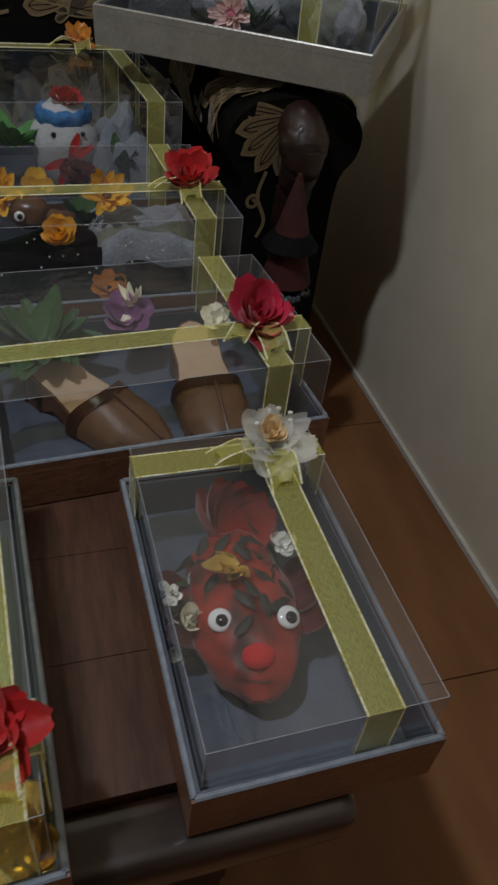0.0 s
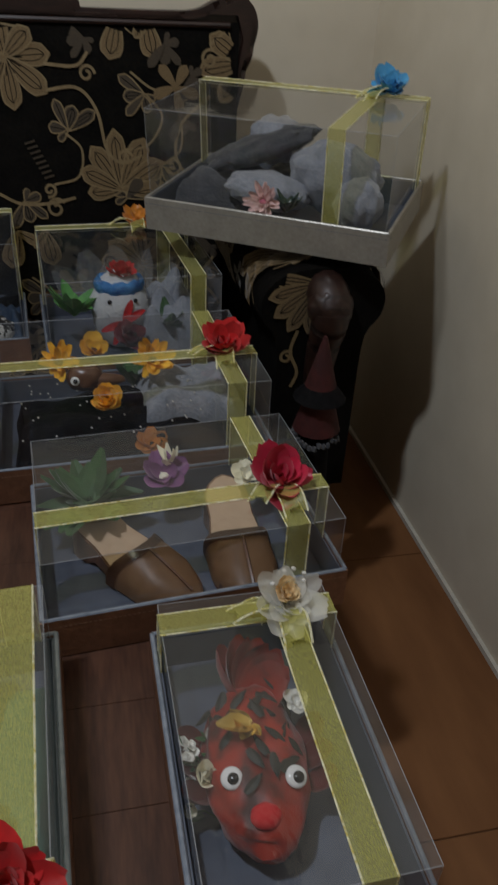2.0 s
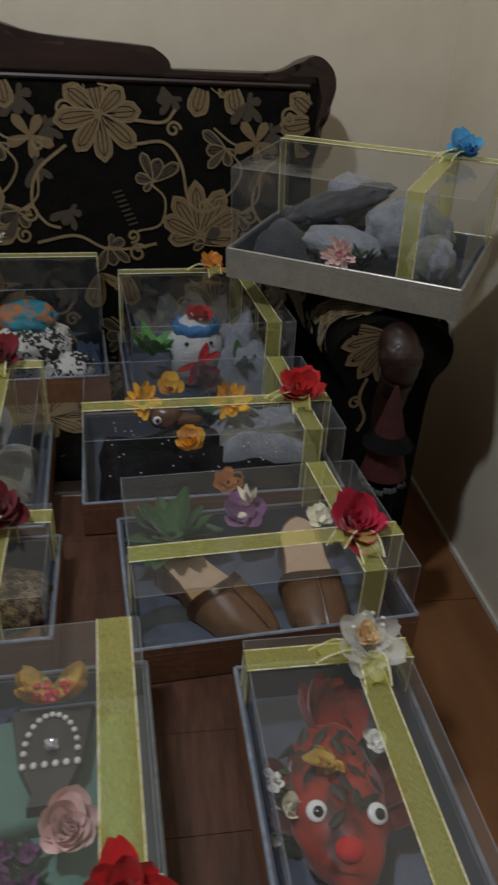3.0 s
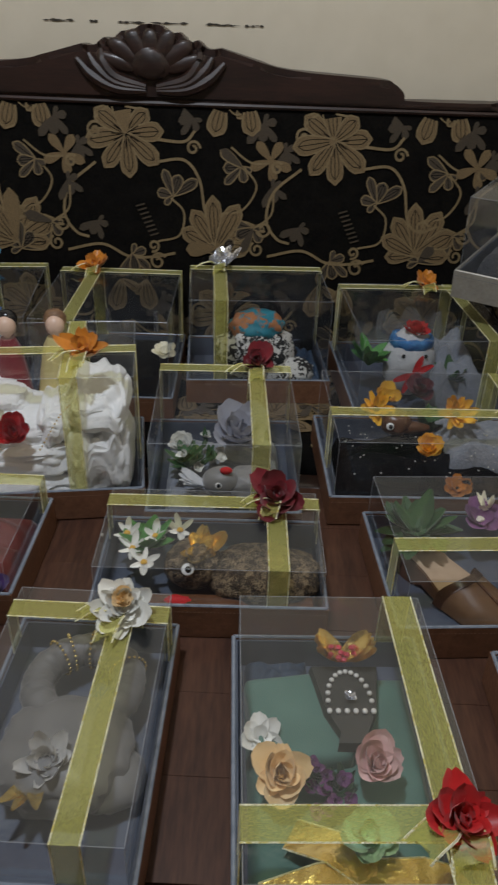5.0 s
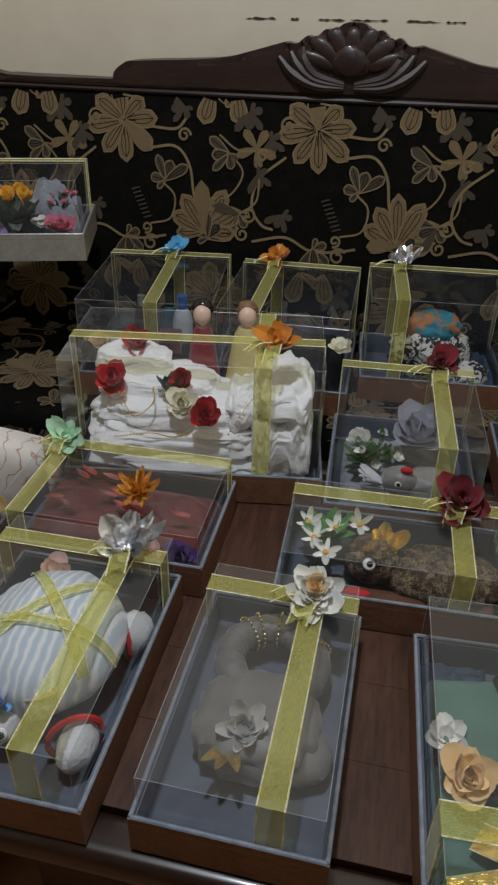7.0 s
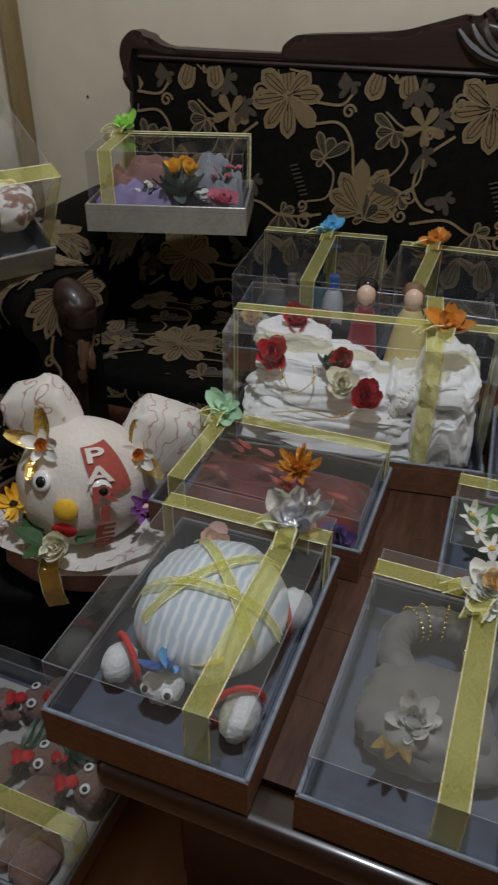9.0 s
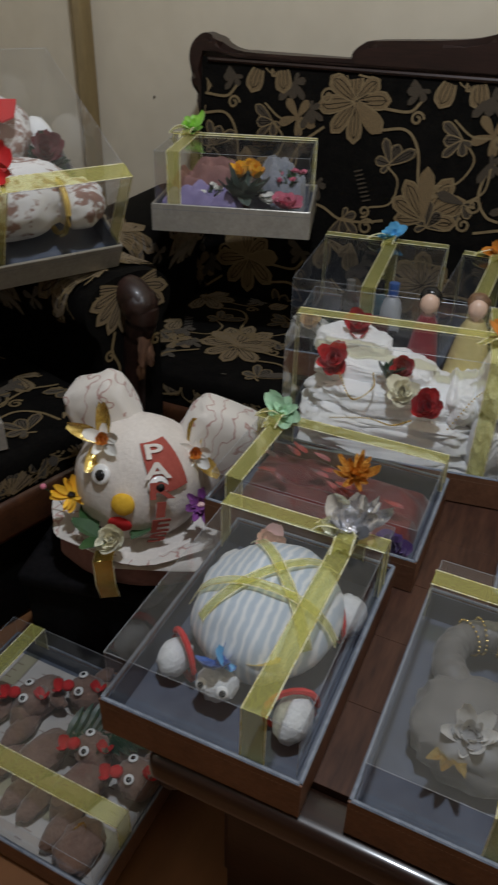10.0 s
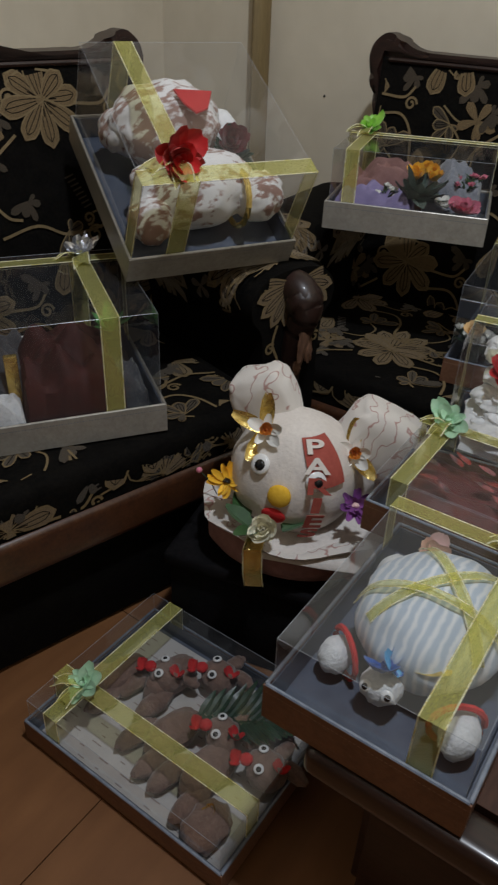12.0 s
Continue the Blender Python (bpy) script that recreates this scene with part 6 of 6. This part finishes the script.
for x, y, t, g in ((-0.075, 0.085, -10, 1.12), (-0.150, 0.035, -12, 1.05), (0.095, -0.015, -10, 1.15), (0.005, 0.0, -14, 1.1)):
    rd = thing("towel_reindeer", inside("reindeer", x, y, 0.011, t), "brown towel reindeer with red nose and bows", "cloth animal", "towel reindeer")
    for nm, c, r in (("body", (0.0, -0.02, 0.022), (0.030, 0.052, 0.022)), ("head", (0.062, 0.030, 0.034), (0.032, 0.028, 0.026)), ("leg", (-0.035, -0.065, 0.017), (0.017, 0.038, 0.016)), ("leg", (0.020, -0.072, 0.017), (0.017, 0.038, 0.016)), ("ear", (0.092, 0.055, 0.034), (0.024, 0.012, 0.010)), ("ear", (0.060, 0.066, 0.034), (0.012, 0.022, 0.010))):
        bm = bmesh.new()
        lump(bm, Vector(c) * g, Vector(r) * g, rough=0.08, sub=3, pleats=6, amp=0.03)
        part(nm, bm, BROWNTOWEL, rd)
    eye(rd, Vector((0.048, 0.038, 0.060)) * g, 0.0085, (-0.2, 0.1, 1))
    eye(rd, Vector((0.064, 0.012, 0.058)) * g, 0.0085, (0.1, -0.2, 1))
    bm = bmesh.new()
    lump(bm, Vector((0.040, 0.012, 0.054)) * g, (0.011, 0.011, 0.008), rough=0.05)
    part("nose", bm, FELTRED, rd, "red nose")
    for c, a in (((0.030, 0.0, 0.045), 20), ((0.085, 0.035, 0.050), 80)):
        bm = bmesh.new()
        for q in (0, 180, 40, 220):
            petal(bm, Matrix.Translation(Vector(c) * g) @ pose(0, 0, 0, 0, 0, a + q) @ pose(0, 0, 0, 25), 0.022, 0.014, 0.4, 0.6)
        part("bow", bm, FELTRED, rd, "red ribbon bow")
bm = bmesh.new()
tube(bm, [(0, -0.06, 0.01), (0.005, 0.0, 0.02), (0, 0.07, 0.015)], 0.002, 5)
for i in range(13):
    y = -0.05 + 0.009 * i
    for sx in (-1, 1):
        leaf(bm, pose(0, y, 0.017, 0, 0, -sx * (62 - 2 * i)) @ pose(0, 0, 0, 8), 0.06 * (1 - abs(i - 5) / 12), 0.013)
solid("fern_leaf", bm, DARKLEAF, "dark green artificial fern leaf", "artificial leaves", m=inside("reindeer", 0.085, 0.055, 0.034, -60) @ Matrix.Diagonal((1.5, 1.4, 1.2, 1)))
bm = bmesh.new()
lump(bm, (0, 0, 0.022), (0.035, 0.045, 0.022), rough=0.1, pleats=7, amp=0.05)
solid("towel_roll", bm, BROWNTOWEL, "rolled brown towel with gold glitter", "towel", m=inside("reindeer", 0.145, -0.115, 0.011))
bloom_thing("gold_flower", inside("reindeer", 0.140, -0.10, 0.046), 0.012, GOLD, "gold glitter bow on a rolled towel", OPEN, seed=3)

# ---- cloth pig in a wrapped bowl, on a dark stool ----
stool = thing("stool", pose(-0.865, 0.850, 0, 0, 0, 14), "low stool covered with black cloth", "stool")
bm = bmesh.new()
block(bm, -0.20, 0.19, -0.12, 0.16, 0.203, 0.233, 0.012, seg=3)
part("seat", bm, BLACKCLOTH, stool, "black padded seat")
# one wide black body fills the whole space below the seat
bm = bmesh.new()
block(bm, -0.19, 0.18, -0.11, 0.15, 0.0, 0.202, 0.006)
part("skirt", bm, BLACKCLOTH, stool, "black cloth skirt")
PIG = Matrix.Translation((-0.861, 0.853, 0.400))
BOWL = pose(-0.844, 0.851, 0.235, 0, 0, 24)
FACE = pose(0, 0, 0, 0, 0, 24)
bowl = thing("cloth_bowl", BOWL, "shallow bowl wrapped in cream and dusty rose cloth", "bowl")
bm = bmesh.new()
rows = []
for j, (r, z) in enumerate(((0.09, 0.002), (0.150, 0.020), (0.170, 0.050), (0.165, 0.080), (0.178, 0.094), (0.150, 0.092), (0.10, 0.07))):
    rows.append([bm.verts.new((r * math.cos(2 * math.pi * i / 40) * (1 + 0.03 * math.sin(7 * 2 * math.pi * i / 40)), r * 0.76 * math.sin(2 * math.pi * i / 40), z + 0.008 * math.sin(5 * 2 * math.pi * i / 40) * (j > 1))) for i in range(40)])
for a, b in zip(rows, rows[1:]):
    for i in range(40):
        f = bm.faces.new((a[i], a[(i + 1) % 40], b[(i + 1) % 40], b[i]))
        f.material_index = 0 if b[0].co.z < 0.085 and rows.index(b) < 4 else 1
bm.faces.new(rows[0][::-1])
part("wrapping", bm, [ROSECLOTH, PRINT], bowl, "cream printed rim and dusty rose side")
bm = bmesh.new()
ribbon_along(bm, [(-0.055, -0.112, 0.108), (-0.058, -0.138, 0.095), (-0.056, -0.140, 0.045), (-0.054, -0.128, 0.004)], 0.016, (1, 0.2, 0), seed=2)
part("gold_ribbon", bm, [GOLD, GLITTER], bowl, "gold glitter ribbon over the rim")
R = 0.113
pig = thing("cloth_pig", PIG @ FACE, "cream printed cloth pig with wobbly eyes and yellow nose", "cloth animal")
bm = bmesh.new()
lump(bm, (0, 0, 0), (R, R * 0.96, R * 1.02), rough=0.02, sub=4)
lump(bm, (0.06, 0.05, -0.02), (0.09, 0.07, 0.08), rough=0.03, sub=4)
part("head", bm, CANVAS, pig, "cream canvas head")
EARHEART = petalmat("bright_orange_petal", (0.80, 0.26, 0.02), (0.90, 0.38, 0.04))
for sx, c, r, rot in ((-1, (-0.060, 0.045, 0.100), (0.056, 0.040, 0.072), (0, -22, 0)), (1, (0.145, 0.060, 0.048), (0.080, 0.050, 0.062), (0, 30, 10))):
    bm = bmesh.new()
    lump(bm, c, r, rot, rough=0.035, pleats=4, amp=0.03, sub=4, power=0.55)
    ear = part("ear", bm, PRINT, pig, "cream ear with dark red print")
    bm = bmesh.new()
    o = Vector((-0.050, -0.007, 0.098) if sx < 0 else (0.096, 0.030, 0.052))
    for a in (0, 70, 160, 230):
        petal(bm, Matrix.Translation(o) @ pose(0, -0.03, 0.0, 55, 0, 0) @ pose(0, 0, 0, 0, 0, a), 0.062, 0.026, 0.3, 0.3)
    part("gold_bow", bm, GOLD, ear, "gold ribbon bow")
    bm = bmesh.new()
    bloom(bm, o + Vector((0.005, -0.048, 0.012)), 0.030, (0.05, -1, 0.55), ((5, 1.0, 0.15),), seed=4, heart=1, width=0.6)
    bloom(bm, o + Vector((0.005, -0.054, 0.016)), 0.014, (0.05, -1, 0.55), ROSE, seed=5, mat=1)
    part("flower", bm, [WHITE, EARHEART], ear, "white flower with orange heart")


def on_head(a, e, lift=1.0):
    """A point of the head at a degrees to its left or right and e degrees up, and the way out there."""
    n = Vector((math.sin(radians(a)) * math.cos(radians(e)), -math.cos(radians(a)) * math.cos(radians(e)), math.sin(radians(e))))
    return n * R * lift, n


for a, e in ((-30, 32), (27, 25)):
    p, n = on_head(a, e, 1.0)
    eye(pig, p, 0.018, n)
for nm, a, e, r, mat, lb in (("nose", -5, 11, (0.020, 0.020, 0.010), FELTYEL, "round yellow felt nose"), ("mouth", -9, -10, (0.021, 0.016, 0.006), FELTRED, "red felt mouth")):
    p, n = on_head(a, e, 1.0)
    bm = bmesh.new()
    lump(bm, p, r, [math.degrees(q) for q in n.to_track_quat("Z", "Y").to_euler()], rough=0.03, sub=3)
    part(nm, bm, mat, pig, lb)
bm = bmesh.new()
rows = []
for i in range(15):
    e = 62 - 44 * i / 14
    rows.append([bm.verts.new(on_head(18 + 8 * i / 14 + k * (28 + 16 * max(0, e) / 58) / 6 - 4, e, 1.035)[0]) for k in range(7)])
for a, b in zip(rows, rows[1:]):
    for k in range(6):
        bm.faces.new((a[k], b[k], b[k + 1], a[k + 1]))
part("red_band", bm, BRICKRED, pig, "brick red printed band")
for k, ch in enumerate("PARIES"):
    e = 52 - 15.5 * k
    p, n = on_head(30 - 1.6 * k, e, 1.055 if k < 2 else 1.085)
    cu = bpy.data.curves.new("letter", "FONT")
    cu.body, cu.size, cu.extrude, cu.offset, cu.align_x, cu.align_y = ch, 0.036, 0.0006, 0.0008, "CENTER", "CENTER"
    tmp = bpy.data.objects.new("tmp", cu)
    me = bpy.data.meshes.new_from_object(tmp)
    bpy.data.objects.remove(tmp)
    q = n.to_track_quat("Z", "Y").to_matrix().to_4x4()
    me.transform(Matrix.Translation(p) @ q @ pose(0, 0, 0, 0, 0, -9) @ Matrix.Diagonal(((1.75 if k < 2 else 2.0) * (1.5 if ch == "I" else 1.0), 1.0 + 0.03 * k, 1, 1)))
    me.materials.append(CANVAS if k < 2 else BRICKRED)
    o = new("letter", me)
    o.parent = pig
    tagged(o, ("cream" if k < 2 else "brick red") + " printed letter " + ch)
ASTER = petalmat("violet_petal", (0.16, 0.035, 0.20), (0.30, 0.08, 0.34))
for x, y, z, mat, lay, hh, r, lb in ((-0.124, -0.042, 0.149, YELLOW, ((9, 1.0, 0.1), (8, 0.85, 0.25)), BLACK, 0.036, "yellow daisy with a brown heart"), (0.100, -0.066, 0.158, ASTER, ((14, 1.0, 0.3), (12, 0.7, 0.7)), PINK, 0.032, "plum-coloured daisy"), (-0.045, -0.116, 0.116, CREAM, ROSE, None, 0.030, "cream fabric rose")):
    bloom_thing("flower", BOWL @ pose(x, y, z), r, mat, lb + " on the bowl rim", lay, (0, -0.75, 0.75), hh, seed=3, width=0.36 if "daisy" in lb else 0.95)
for a, x, y in ((70, -0.07, -0.105), (-70, -0.015, -0.105), (150, -0.06, -0.118), (35, -0.08, -0.085)):
    bm = bmesh.new()
    leaf(bm, pose(0, 0, 0, 0, 0, a) @ pose(0, 0, 0, 10), 0.055, 0.038)
    solid("rose_leaf", bm, LEAF, "dark green rose leaf", "artificial leaves", "rose leaves on the bowl", m=BOWL @ pose(x, y, 0.118))
pin = thing("bead_pin", BOWL @ pose(-0.150, -0.010, 0.100), "thin wire pin with a pink bead on the bowl", "pin")
bm = bmesh.new()
tube(bm, [(0, 0, 0), (-0.012, -0.004, 0.030), (-0.030, -0.008, 0.052)], 0.0011, 5)
part("wire", bm, DARKLEAF, pin, "thin green wire")
bm = bmesh.new()
lump(bm, (-0.031, -0.008, 0.054), (0.0055, 0.0055, 0.0055), rough=0, sub=2)
part("bead", bm, HOTPINK, pin, "pink bead")
drape("printed_cloth", BOWL @ pose(0.05, -0.02, 0.072), 0.26, 0.22, 0.03, CANVAS, "cream printed cloth lining the bowl", folds=3, seed=22)

# red figure in front of the sofa arm; its dark colours hold the shade
orn = thing("red_ornament", pose(0.585, 1.175, 0), "dark red cloth ornament on a black stand beside the sofa arm", "ornament")
for nm, z0, z1, r, mat, lb in (("hood", 0.500, 0.585, 0.026, DIMRED, "pointed dark red hood"), ("cape", 0.478, 0.500, 0.044, BLACKCLOTH, "black cape"), ("skirt", 0.420, 0.478, 0.040, DIMRED, "dark red skirt"), ("stand", 0.0, 0.40, 0.040, BLACKCLOTH, "black stand")):
    bm = bmesh.new()
    tube(bm, [(0, 0, z0 + (z1 - z0) * t / 6) for t in range(7)], r, 14, mat=0, taper=lambda t: (1 - 0.88 * t) if nm == "hood" else (1 - 0.4 * t))
    part(nm, bm, mat, orn, lb)
bm = bmesh.new()
rng = random.Random(2)
for k in range(30):
    a = 2 * math.pi * k / 30
    lump(bm, (0.038 * math.cos(a), 0.038 * math.sin(a), 0.408 + rng.uniform(-0.008, 0.006)), (0.005, 0.005, 0.007), sub=1, rough=0.2)
part("fringe", bm, DARKTOWEL, orn, "greyish speckled fringe")

# small labels gain the place that the things share
for ob in bpy.data.objects:
    if ob.parent is None and "label" in ob and len(ob["label"].split()) < 4:
        ob["label"] = ob["label"] + " in a gift box"


# ---- floor tiles ----
for i in range(-4, 3):
    for j in range(-11, 4):
        x0, y0 = 0.31 + 0.6 * i, 0.09 + 0.6 * j
        x1, y1 = min(x0 + 0.6, RW), min(y0 + 0.6, BW)
        if x0 >= RW or y0 >= BW or x1 < LW or y0 + 0.6 < FW:
            continue
        bm = bmesh.new()
        block(bm, max(x0, LW) + 0.001, x1 - 0.001, max(y0, FW) + 0.001, y1 - 0.001, -0.0045, 0.0, 0.0006, seg=1)
        part("tile", bm, TILE, floor)
